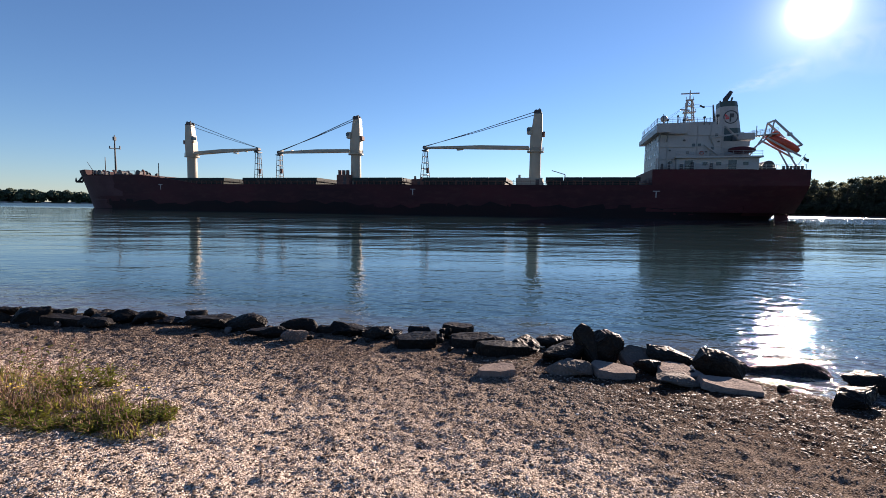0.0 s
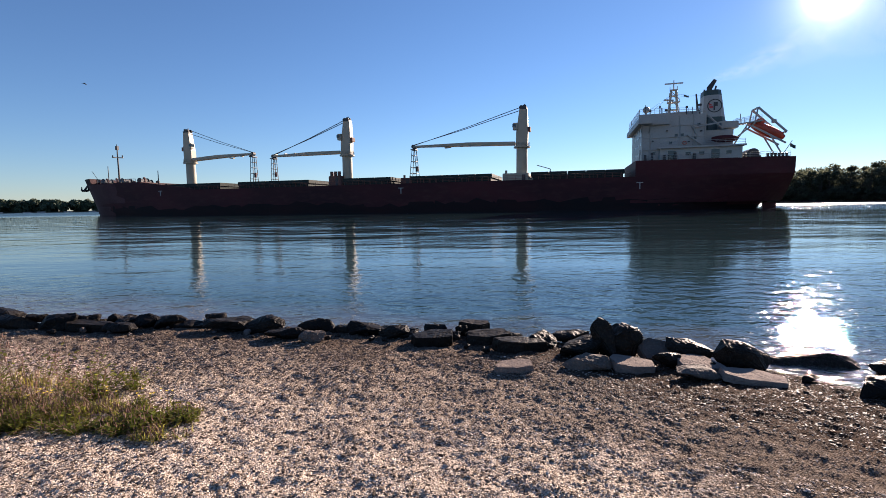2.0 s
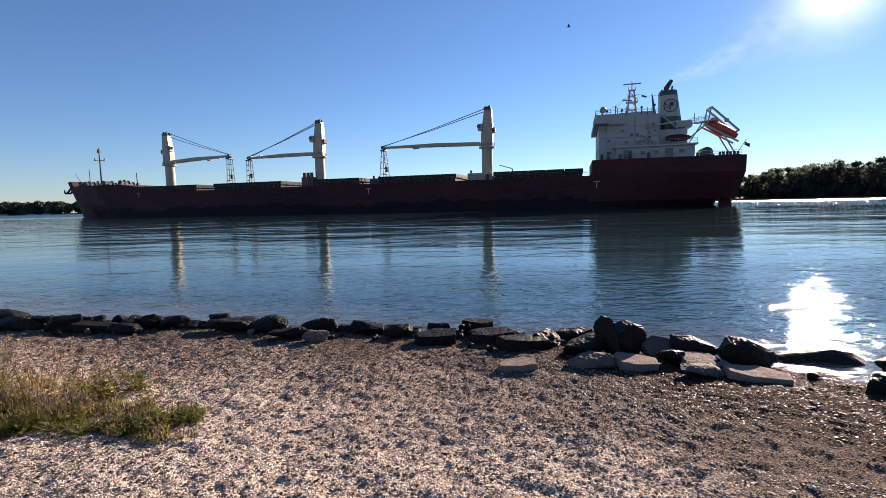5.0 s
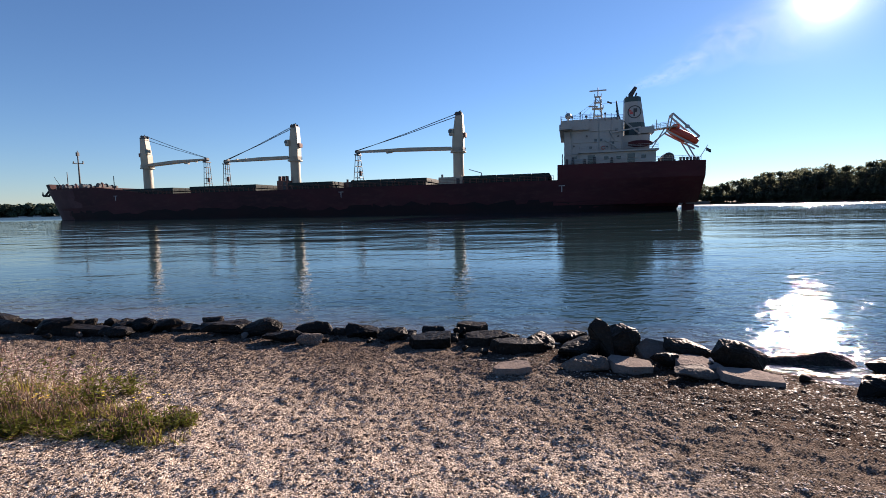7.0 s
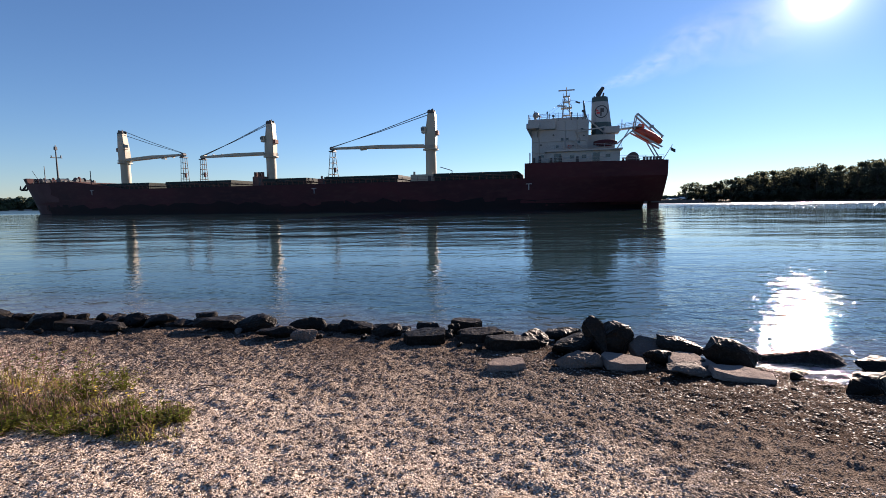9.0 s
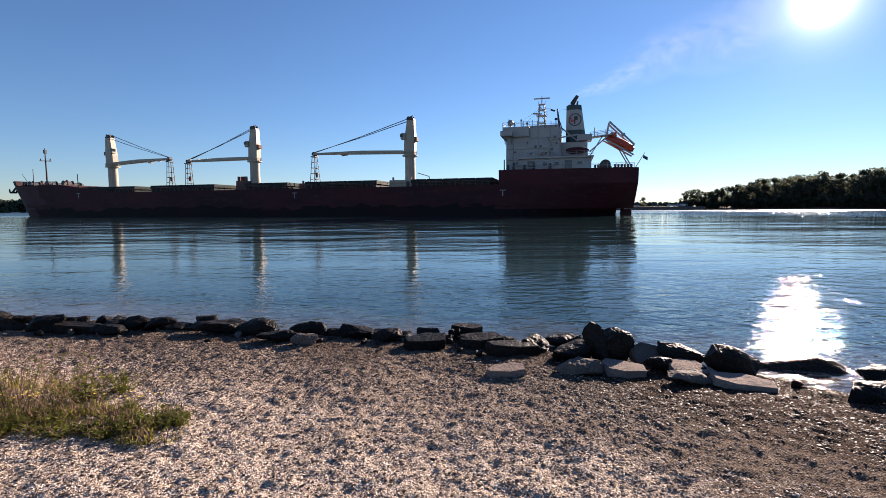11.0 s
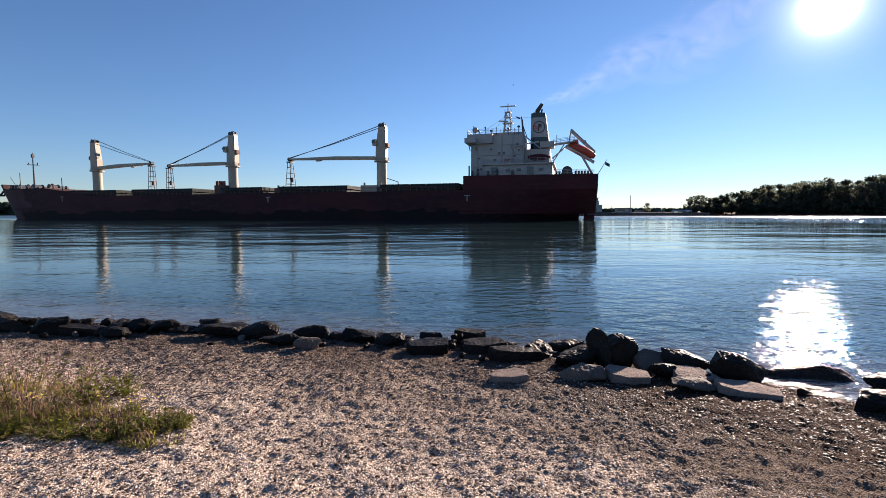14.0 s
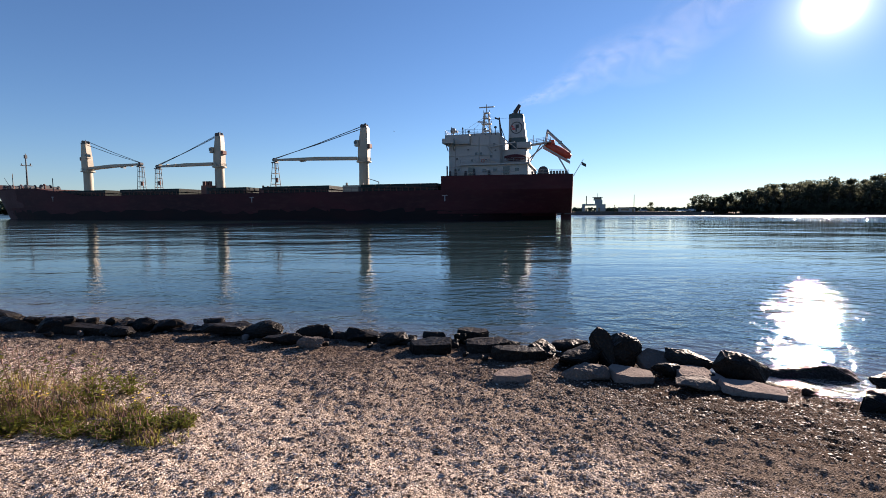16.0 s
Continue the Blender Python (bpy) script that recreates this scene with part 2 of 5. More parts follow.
    l.new(far.outputs[0], most.inputs[1])
    l.new(most.outputs[0], force.inputs[0])
    l.new(chop.outputs[0], force.inputs[1])
    mid = n.new("ShaderNodeMapRange")
    mid.inputs[1].default_value, mid.inputs[2].default_value, mid.inputs[3].default_value, mid.inputs[4].default_value = 8, 40, 0.3, 0.5
    l.new(sep.outputs["Y"], mid.inputs[0])
    open_water = n.new("ShaderNodeMapRange")
    open_water.inputs[1].default_value, open_water.inputs[2].default_value, open_water.inputs[3].default_value = 7, 36, 0.06
    l.new(sep.outputs["Y"], open_water.inputs[0])
    wide = n.new("ShaderNodeMath")
    wide.operation = "MAXIMUM"
    l.new(mid.outputs[0], wide.inputs[0])
    l.new(far.outputs[0], wide.inputs[1])
    calm = n.new("ShaderNodeMath")
    calm.operation = "MULTIPLY"
    l.new(wide.outputs[0], calm.inputs[0])
    l.new(pr.outputs[0], calm.inputs[1])
    rough = n.new("ShaderNodeMapRange")
    rough.inputs[1].default_value, rough.inputs[2].default_value, rough.inputs[3].default_value, rough.inputs[4].default_value = 130, 230, 0.025, 0.34
    l.new(sep.outputs["Y"], rough.inputs[0])
    l.new(rough.outputs[0], b.inputs["Roughness"])
    # long swell, wind ripples and fine chop: size, relief, stretch along the bank
    for k, (scale, relief_m, sx, sy, detail) in enumerate(((0.13, 0.26, 0.62, 1.2, 3), (0.5, 0.08, 0.6, 1.5, 3), (2.2, 0.075, 0.9, 1.25, 4), (9.0, 0.011, 0.8, 1.2, 3))):
        mp = n.new("ShaderNodeMapping")
        mp.inputs["Scale"].default_value = (sx, sy, 1)
        mp.inputs["Rotation"].default_value = (0, 0, (-0.10, 0.08, 0.2, 0.6)[k])
        l.new(tc.outputs["Object"], mp.inputs[0])
        no = n.new("ShaderNodeTexNoise")
        no.inputs["Scale"].default_value, no.inputs["Detail"].default_value = scale, detail
        l.new(mp.outputs[0], no.inputs["Vector"])
        bp = n.new("ShaderNodeBump")
        bp.inputs["Distance"].default_value = relief_m
        if k == 0:
            l.new(open_water.outputs[0], bp.inputs["Strength"])
        l.new(no.outputs[0], bp.inputs["Height"])
        if k >= 2:
            l.new(force.outputs[0], bp.inputs["Strength"])
        elif k == 1:
            l.new(calm.outputs[0], bp.inputs["Strength"])
        if last:
            l.new(last.outputs[0], bp.inputs["Normal"])
        last = bp
    l.new(last.outputs[0], b.inputs["Normal"])
    return m


# ---- mesh helpers ----
def part(name, bm, mat, parent=None, label="", smooth=False):
    me = bpy.data.meshes.new(name)
    bm.to_mesh(me)
    bm.free()
    me.materials.append(mat)
    if smooth:
        me.polygons.foreach_set("use_smooth", [True] * len(me.polygons))
    ob = new(name, me)
    ob.parent = parent
    if label:
        tagged(ob, label)
    return ob


def box(bm, x0, x1, y0, y1, z0, z1, top=1.0, bevel=0.0):
    """A block; top narrows its upper face about the centre."""
    cx, cy = (x0 + x1) / 2, (y0 + y1) / 2
    v = [bm.verts.new((cx + (x - cx) * k, cy + (y - cy) * k, z)) for z, k in ((z0, 1), (z1, top)) for x, y in ((x0, y0), (x1, y0), (x1, y1), (x0, y1))]
    fs = [bm.faces.new([v[i] for i in q]) for q in ((3, 2, 1, 0), (4, 5, 6, 7), (0, 1, 5, 4), (1, 2, 6, 5), (2, 3, 7, 6), (3, 0, 4, 7))]
    if bevel:
        bmesh.ops.bevel(bm, geom=list({e for f in fs for e in f.edges}), offset=bevel, segments=2, affect="EDGES")
    return bm


def rod(bm, a, b, r, r2=None, n=8):
    a, b = Vector(a), Vector(b)
    d = (b - a).normalized()
    s = d.orthogonal().normalized()
    t = d.cross(s)
    r2 = r if r2 is None else r2
    rings = [[bm.verts.new(p + (s * math.cos(6.28319 * i / n) + t * math.sin(6.28319 * i / n)) * q) for i in range(n)] for p, q in ((a, r), (b, r2))]
    for i in range(n):
        j = (i + 1) % n
        bm.faces.new((rings[0][i], rings[0][j], rings[1][j], rings[1][i]))
    bm.faces.new(rings[0][::-1])
    bm.faces.new(rings[1])
    return bm


def beam(bm, a, b, w, h, w2=None, h2=None):
    """A straight box girder from a to b, w across and h deep."""
    a, b = Vector(a), Vector(b)
    d = (b - a).normalized()
    s = d.cross(Vector((0, 0, 1))).normalized()
    u = s.cross(d)
    w2, h2 = w2 or w, h2 or h
    v = [bm.verts.new(p + s * (i * ww / 2) + u * (j * hh / 2)) for p, ww, hh in ((a, w, h), (b, w2, h2)) for i, j in ((-1, -1), (1, -1), (1, 1), (-1, 1))]
    for q in ((3, 2, 1, 0), (4, 5, 6, 7), (0, 1, 5, 4), (1, 2, 6, 5), (2, 3, 7, 6), (3, 0, 4, 7)):
        bm.faces.new([v[i] for i in q])
    return bm


def thing(name, label, category, m=None, group="", kind=""):
    ob = tagged(new(name), label, category, group, kind)
    ob.matrix_basis = m or Matrix()
    return ob


# ---- ground: beach, river bed and far banks in one sheet ----
def bank(x):
    """Where the near waterline runs."""
    return np.interp(x, (-400, -30, -6.25, -3.3, -0.7, 0.8, 2.2, 3.1, 3.6, 4.6, 8, 40, 400), (60, 11, 7.35, 6.8, 6.3, 5.9, 5.35, 4.75, 4.15, 3.7, 3.2, -2, -60))


def lattice(x, y, size, seed):
    """Smooth noise from 0 to 1 with cells of that size."""
    g = np.random.RandomState(seed).rand(256, 256)
    u, v = x / size, y / size
    i, j = np.floor(u).astype(int), np.floor(v).astype(int)
    a, b = u - i, v - j
    a, b = a * a * (3 - 2 * a), b * b * (3 - 2 * b)
    i0, i1, j0, j1 = i % 256, (i + 1) % 256, j % 256, (j + 1) % 256
    return (g[i0, j0] * (1 - a) + g[i1, j0] * a) * (1 - b) + (g[i0, j1] * (1 - a) + g[i1, j1] * a) * b


def base_height(x, y):
    d = bank(x) - y
    near = np.where(d > 0, 0.30 * (1 - np.exp(-d * 0.17)), np.maximum(d * 0.13, -5))
    # far banks: wooded point and quay, then low land farther upstream
    far = np.interp(np.degrees(np.arctan2(x, y)), (-180, -8, 6, 13, 180), (960, 960, 960, 326, 322))
    rise = np.clip((np.hypot(x, y) - far) * 0.12, -5, 2.2)
    return np.where(y > 150, np.maximum(rise, near), near)


def relief(x, y):
    land = np.clip((bank(x) - y) / 0.8 + 0.6, 0, 1) * (np.abs(x) < 9) * (y < 9)
    return land * (0.05 * (lattice(x, y, 0.9, 1) - 0.5) + 0.028 * (lattice(x, y, 0.33, 2) - 0.5) + 0.02 * (lattice(x, y, 0.13, 3) - 0.5) + 0.022 * (lattice(x, y, 0.055, 4) - 0.5))


def prints(n, seed):
    r = random.Random(seed)
    for _ in range(n):
        y = 1.6 + 4.0 * r.random() ** 1.5
        x = r.uniform(-4.5, 5.5)
        if x < -1.2 and y > 2.7 and r.random() < 0.85:
            continue
        yield x, y, r.uniform(0.05, 0.15), r.uniform(0.025, 0.06), r.gauss(0.1, 0.45), r.uniform(0.003, 0.0095)


def build_ground():
    xs = np.concatenate([-np.geomspace(3200, 8.2, 46), np.arange(-8, 7.5, 0.024), np.geomspace(7.7, 3200, 46)])
    ys = np.concatenate([-np.geomspace(3200, 2.8, 20), np.arange(-2.6, 1.4, 0.05), np.arange(1.4, 7.6, 0.024), np.geomspace(7.8, 150, 24), np.arange(160, 1100, 10), np.geomspace(1130, 4200, 14)])
    X, Y = np.meshgrid(xs, ys, indexing="ij")
    Z = base_height(X, Y)
    d = bank(X) - Y
    Z = Z + relief(X, Y)
    for x, y, a, b, turn, deep in prints(300, 5):
        i0, i1 = np.searchsorted(xs, (x - 0.3, x + 0.3))
        j0, j1 = np.searchsorted(ys, (y - 0.3, y + 0.3))
        dx, dy = X[i0:i1, j0:j1] - x, Y[i0:i1, j0:j1] - y
        u, v = dx * math.cos(turn) + dy * math.sin(turn), -dx * math.sin(turn) + dy * math.cos(turn)
        q = (u / a) ** 2 + (v / b) ** 2
        Z[i0:i1, j0:j1] += deep * (0.45 * np.exp(-(np.sqrt(q) - 1.45) ** 2 * 5) - np.exp(-q * q))
    # damp brown shingle above the waterline, then dry pale sand; tone darkens further towards +x
    edge = 2.75 + 0.2 * np.clip(X, -3, 1) + 0.6 * np.clip(X - 1, 0, 3) + 0.9 * (lattice(X, Y, 0.9, 7) - 0.5) + 0.5 * (lattice(X, Y, 0.22, 9) - 0.5)
    damp = np.clip((edge + 0.45 - d) / 0.9, 0, 1)
    soaked = np.clip((1.9 + 0.5 * np.clip(X - 1, 0, 2) - d + 0.7 * (lattice(X, Y, 0.5, 17) - 0.5)) / 1.3, 0, 1)
    wet = (0.36 + 0.17 * np.clip(X + 0.2, 0, 2.4)) * damp * damp * (3 - 2 * damp) + 0.46 * soaked + 0.1 * (lattice(X, Y, 0.35, 8) - 0.2)
    wet = np.clip(wet, 0, 1)
    wet = np.where(Y > 100, 0.8, wet)
    nx, ny = len(xs), len(ys)
    me = bpy.data.meshes.new("ground")
    co = np.stack([X, Y, Z], -1).reshape(-1, 3)
    idx = np.arange(nx * ny).reshape(nx, ny)
    q = np.stack([idx[:-1, :-1], idx[1:, :-1], idx[1:, 1:], idx[:-1, 1:]], -1).reshape(-1)
    me.vertices.add(nx * ny)
    me.vertices.foreach_set("co", co.astype(np.float32).ravel())
    nf = (nx - 1) * (ny - 1)
    me.loops.add(nf * 4)
    me.loops.foreach_set("vertex_index", q.astype(np.int32))
    me.polygons.add(nf)
    me.polygons.foreach_set("loop_start", np.arange(0, nf * 4, 4, dtype=np.int32))
    me.polygons.foreach_set("use_smooth", np.ones(nf, dtype=bool))
    me.update(calc_edges=True)
    me.attributes.new("wet", "FLOAT", "POINT").data.foreach_set("value", wet.astype(np.float32).ravel())
    me.materials.append(ground_material())
    tagged(new("ground", me), "trodden beige sand and shell gravel beach, wet and dark towards the river", "beach", kind="structure")


build_ground()


def height(x, y):
    return float(base_height(np.array([x]), np.array([y]))[0])


# ---- river ----
bm = bmesh.new()
bmesh.ops.create_grid(bm, x_segments=8, y_segments=8, size=4200)
water = part("water", bm, water_material())
tagged(water, "calm blue river with long ripples and bright sun glints", "river", kind="structure")


# ---- the ship: x forward, y to port, z up from the waterline ----
HB = 11.5


def bow_end(z):
    return 95.4 + max(0.0, z) * 0.41


def stern_end(z):
    return -109 + 0.35 * (1 - min(1.0, z / 9)) if z >= 1.55 else -104.9


def half_breadth(u, z):
    sb = min(1.0, max(0.0, (u - 60) / (bow_end(z) - 60)))
    fb = 1 - sb ** (2.1 + 0.13 * max(0, z))
    ss = min(1.0, max(0.0, (-70 - u) / (-70 - stern_end(z))))
    k = min(1.0, max(0.0, z / 7.5)) ** 0.7
    return max(0.02, HB * min(fb, 1 - (1 - 0.74 * k) * ss ** 2.4))


def shell(bm, zs, u0=None, u1=None, steps=64, cap=True):
    """Both sides of the hull between the heights zs, with a deck; u0 and u1 cut it square."""
    qs = [0.5 - 0.5 * math.cos(math.pi * i / steps) for i in range(steps + 1)]
    rows = []
    for z in zs:
        a, b = (stern_end(z) if u0 is None else u0), (bow_end(z) if u1 is None else u1)
        us = [a + (b - a) * q for q in qs]
        rows.append([[bm.verts.new((u, s * half_breadth(u, z), z)) for u in us] for s in (1, -1)])
    for lo, hi in zip(rows, rows[1:]):
        for s in (0, 1):
            for i in range(steps):
                f = (lo[s][i], lo[s][i + 1], hi[s][i + 1], hi[s][i])
                bm.faces.new(f[::-1] if s == 0 else f)
        for i in (0, steps):
            f = (lo[0][i], lo[1][i], hi[1][i], hi[0][i])
            bm.faces.new(f[::-1] if i == 0 else f)
    if cap:
        top = rows[-1]
        for i in range(steps):
            bm.faces.new((top[0][i], top[0][i + 1], top[1][i + 1], top[1][i])[::-1])
    return bm


def rail(name, points, parent, high=1.1, mat=None):
    """Guard rail: posts and three lines along the points."""
    bm = bmesh.new()
    for a, b in zip(points, points[1:]):
        a, b = Vector(a), Vector(b)
        n = max(1, round((b - a).length / 1.8))
        for i in range(n + 1):
            p = a.lerp(b, i / n)
            rod(bm, p, p + Vector((0, 0, high)), 0.04, n=5)
        for k in (0.35, 0.7, 1.0):
            rod(bm, a + Vector((0, 0, high * k)), b + Vector((0, 0, high * k)), 0.035, n=5)
    return part(name, bm, mat or WHITE, parent)


def crane(ship, u, toward, tip_u, tip_z):
    """A deck crane: pedestal, slewing housing, cab, jib lying on its rest, and hoisting wires. toward: +1 jib forward, -1 aft."""
    bm = bmesh.new()
    rod(bm, (u, 0, 7.4), (u, 0, 16.4), 1.5, 1.42, 24)
    ped = part("crane", bm, CREAM, ship, "cream painted deck crane with stowed jib", smooth=False)
    bm = bmesh.new()
    rod(bm, (u, 0, 16.4), (u, 0, 16.75), 2.15, 2.15, 24)
    part("collar", bm, CREAM, ped)
    rail("collar_rail", [(u + 2.05 * math.cos(a), 2.05 * math.sin(a), 16.75) for a in [6.2832 * i / 10 for i in range(11)]], ped, 0.9, CREAM)
    bm = bmesh.new()
    lean = -0.45 * toward
    v = [bm.verts.new((u + dx, y, z)) for z, hw, hd, sh in ((16.75, 1.5, 1.15, 0), (20.5, 1.5, 1.1, lean * .3), (26.3, 1.0, .95, lean)) for dx, y in ((sh - hw, -hd), (sh + hw, -hd), (sh + hw, hd), (sh - hw, hd))]
    for k in (0, 4):
        for i in range(4):
            j = (i + 1) % 4
            bm.faces.new((v[k + i], v[k + j], v[k + 4 + j], v[k + 4 + i]))
    bm.faces.new(v[8:12])
    bm.faces.new(v[0:4][::-1])
    bmesh.ops.bevel(bm, geom=bm.edges[:], offset=0.12, segments=2, affect="EDGES")
    part("housing", bm, CREAM, ped)
    bm = bmesh.new()
    for dy in (-0.7, 0.7):
        rod(bm, (u + lean + 0.5 * toward, dy - .15, 26.6), (u + lean + 0.5 * toward, dy + .15, 26.6), 0.62, n=14)
        rod(bm, (u + lean - 0.3 * toward, dy - .1, 26.9), (u + lean - 0.3 * toward, dy + .1, 26.9), 0.45, n=12)
    box(bm, u + lean - 0.9, u + lean + 0.9, -1.0, 1.0, 26.2, 26.6)
    rod(bm, (u + lean - .3, 0, 26.6), (u + lean - .3, 0, 27.6), 0.12)
    part("sheaves", bm, DARK, ped)
    bm = bmesh.new()
    box(bm, u + 0.9 * toward, u + 2.2 * toward, 0.3, 1.7, 20.9, 22.7, 0.9, 0.1)
    cab = part("cab", bm, CREAM, ped)
    bm = bmesh.new()
    box(bm, u + 1.4 * toward, u + 2.28 * toward, 0.5, 1.76, 21.6, 22.4)
    part("cab_window", bm, PANE, cab)
    bm = bmesh.new()
    box(bm, u - 2.3 * toward, u - 1.6 * toward, -0.8, 1.0, 20.4, 21.6, 1, 0.08)
    part("winch_box", bm, RUST, ped)
    bm = bmesh.new()
    root = u + 1.7 * toward
    for dy in (-1.0, 1.0):
        beam(bm, (root, dy, 17.6), (root + (tip_u - root) * .45, dy * .9, (17.6 + tip_z) / 2 + .12), 0.4, 0.8, 0.4, 0.9)
        beam(bm, (root + (tip_u - root) * .45, dy * .9, (17.6 + tip_z) / 2 + .12), (tip_u, dy * 0.45, tip_z), 0.4, 0.9, 0.35, 0.45)
    n = 7
    for i in range(n):
        k = i / (n - 1)
        x = root + (tip_u - root) * (0.08 + 0.88 * k)
        beam(bm, (x, -1.0 + .45 * k, 17.9), (x, 1.0 - .45 * k, 17.9), 0.3, 0.3)
    beam(bm, (root + (tip_u - root) * .62, 0, 17.55), (root + (tip_u - root) * .68, 0, 17.4), 0.9, 0.35)
    jib = part("jib", bm, CREAM, ped)
    bm = bmesh.new()
    rod(bm, (tip_u, -0.6, tip_z), (tip_u, 0.6, tip_z), 0.55, n=12)
    rod(bm, (tip_u - .5 * toward, -0.4, tip_z - .5), (tip_u - .5 * toward, 0.4, tip_z - .5), 0.35, n=10)
    part("jib_head", bm, DARK, jib)
    bm = bmesh.new()
    for dy, dz, up in ((-0.7, 0, 26.9), (-0.3, 0, 26.9), (0.4, 0.1, 25.9), (0.8, 0.1, 25.9)):
        a, b = Vector((u + lean + 0.9 * toward, dy, up)), Vector((tip_u, dy * .6, tip_z + .4))
        mid = a.lerp(b, 0.5) - Vector((0, 0, 0.22))
        rod(bm, a, mid, 0.055, n=5)
        rod(bm, mid, b, 0.055, n=5)
    part("wire", bm, DARK, ped)
    return ped


def jib_rest(ship, u, top, wide):
    """Lattice tower on deck that carries a stowed jib."""
    bm = bmesh.new()
    for sx in (-1, 1):
        for sy in (-1, 1):
            rod(bm, (u + sx * wide, sy * 1.3, 7.4), (u + sx * .35, sy * .8, top), 0.1, n=6)
    n = 6
    for i in range(1, n + 1):
        k, z = i / n, 7.4 + (top - 7.4) * i / n
        w, d = wide + (.35 - wide) * k, 1.3 - .5 * k
        for sy in (-1, 1):
            rod(bm, (u - w, sy * d, z), (u + w, sy * d, z), 0.08, n=5)
        for sx in (-1, 1):
            rod(bm, (u + sx * w, -d, z), (u + sx * w, d, z), 0.08, n=5)
    box(bm, u - .7, u + .7, -1.1, 1.1, top - .15, top + .1)
    t = part("jib_rest", bm, DARK, ship, "dark lattice tower carrying a crane jib")
    bm = bmesh.new()
    rod(bm, (u - 0.9, 0.6, 11.2), (u - 0.9, 0.6, 12.6), 0.4, n=10)
    rod(bm, (u - 0.9, 0.6, 12.6), (u - 0.6, 0.3, top), 0.04, n=5)
    part("hook_block", bm, RUST, t)
    return t


def build_ship():
    ship = thing("cargo_ship", "dark red bulk carrier with three cream cranes and white deckhouse", "ship")
    bm = shell(bmesh.new(), [0.9, 1.54, 1.56, 3.6, 5.0, 6.3, 7.5])
    hull = part("hull", bm, HULL_RED, ship, "weathered dark red hull plating", smooth=False)
    bm = shell(bmesh.new(), [-5, -2, 0, 0.9], cap=False)
    part("boot_topping", bm, BOOT, ship, "blackened underwater paint at the waterline")
    bm = shell(bmesh.new(), [7.5, 9.0, 10.3], u0=64)
    fo = part("forecastle", bm, HULL_RED, ship)
    bm = shell(bmesh.new(), [10.3, 11.2, 12.1], u0=88, cap=False)
    part("bulwark", bm, HULL_RED, fo)
    for s in (1, -1):
        bm = bmesh.new()
        cols = []
        for u, z in ((44, 7.6), (50, 8.5), (57, 9.4), (64.2, 10.25)):
            y = s * half_breadth(u, 7.5)
            cols.append([bm.verts.new((u, yy, zz)) for yy, zz in ((y, 7.45), (y, z), (y - s * .25, z), (y - s * .25, 7.45))])
        for a, b in zip(cols, cols[1:]):
            for i in range(3):
                f = (a[i], a[i + 1], b[i + 1], b[i])
                bm.faces.new(f if s > 0 else f[::-1])
        part("side_bulwark", bm, HULL_RED, ship)
    bm = shell(bmesh.new(), [7.5, 9.2, 11.0], u1=-76.9)
    part("poop", bm, HULL_RED, ship)
    # paler red patch round the stem, drawn proud of the plating
    bm = bmesh.new()
    for s in (1, -1):
        cols = []
        for z in (0.1, 0.9, 1.8, 2.8, 4, 5.2, 6.4, 7.5, 8.8, 10.0):
            reach = 25 + 5 * noise.noise((z * .9, 3, 0)) - (7 if z < 3.5 else 0)
            us = [bow_end(z) - reach * k / 16 for k in range(17)]
            cols.append([bm.verts.new((u, s * (half_breadth(u, z) + 0.06), z)) for u in us])
        for a, b in zip(cols, cols[1:]):
            for i in range(16):
                f = (a[i], a[i + 1], b[i + 1], b[i])
                bm.faces.new(f if s > 0 else f[::-1])
    part("pale_stem", bm, BOW_PALE, hull, "paler red patch round the stem")
    # dark scuffed belt along the side
    bm = bmesh.new()
    r = random.Random(4)
    u, pts = 84.0, []
    while u > -98:
        z1 = 1.9 + r.random() * 1.4 + 0.8 * noise.noise((u * .03, 0, 0))
        pts.append([bm.verts.new((u, half_breadth(u, z) + 0.025, z)) for z in (0.86, z1)])
        u -= r.choice((0.3, 2.5, 4.0))
    for a, b in zip(pts, pts[1:]):
        bm.faces.new((a[0], b[0], b[1], a[1])[::-1])
    part("scuffed_belt", bm, BOOT, hull, "black scuffed belt over the waterline")
    # tug marks and draught marks as plain bars
    for u, z in ((-20.7, 5.9), (-77.9, 5.7), (56.5, 6.9)):
        y = half_breadth(u, z) + 0.03
        bm = box(bmesh.new(), u - 0.7, u + 0.7, y - .02, y + 0.03, z + .35, z + .52)
        box(bm, u - 0.1, u + 0.1, y - .02, y + 0.034, z - 1.0, z + .35)
        part("tug_mark", bm, MARK, hull, "white painted tug mark")
    # hatch coamings and folding covers
    for a, b in ((62, 37), (31, 7.5), (-2.8, -17), (-22.3, -44), (-53.4, -75)):
        bm = box(bmesh.new(), b + .4, a - .4, -8.6, 8.6, 7.4, 8.5)
        co = part("hatch", bm, HATCH, ship, "dark green steel hatch")
        n = max(3, round((a - b) / 4.4))
        for i in range(n):
            x0 = b + (a - b) * i / n
            part("cover_panel", box(bmesh.new(), x0 + .06, x0 + (a - b) / n - .06, -8.9, 8.9, 8.5, 9.45, 0.985), HATCH, co)
        x = b + 1
        while x < a:
            part("stay", beam(bmesh.new(), (x, 8.6, 7.5), (x, 8.85, 8.5), 0.2, 0.1), RUST, co)
            x += 1.7
    rail("deck_rail", [(u, half_breadth(u, 7.5) - .15, 7.5) for u in range(-76, 66, 6)], ship, 1.1, RUST)
    rail("poop_rail", [(u, half_breadth(u, 11) - .2, 11.0) for u in range(-108, -76, 4)], ship)
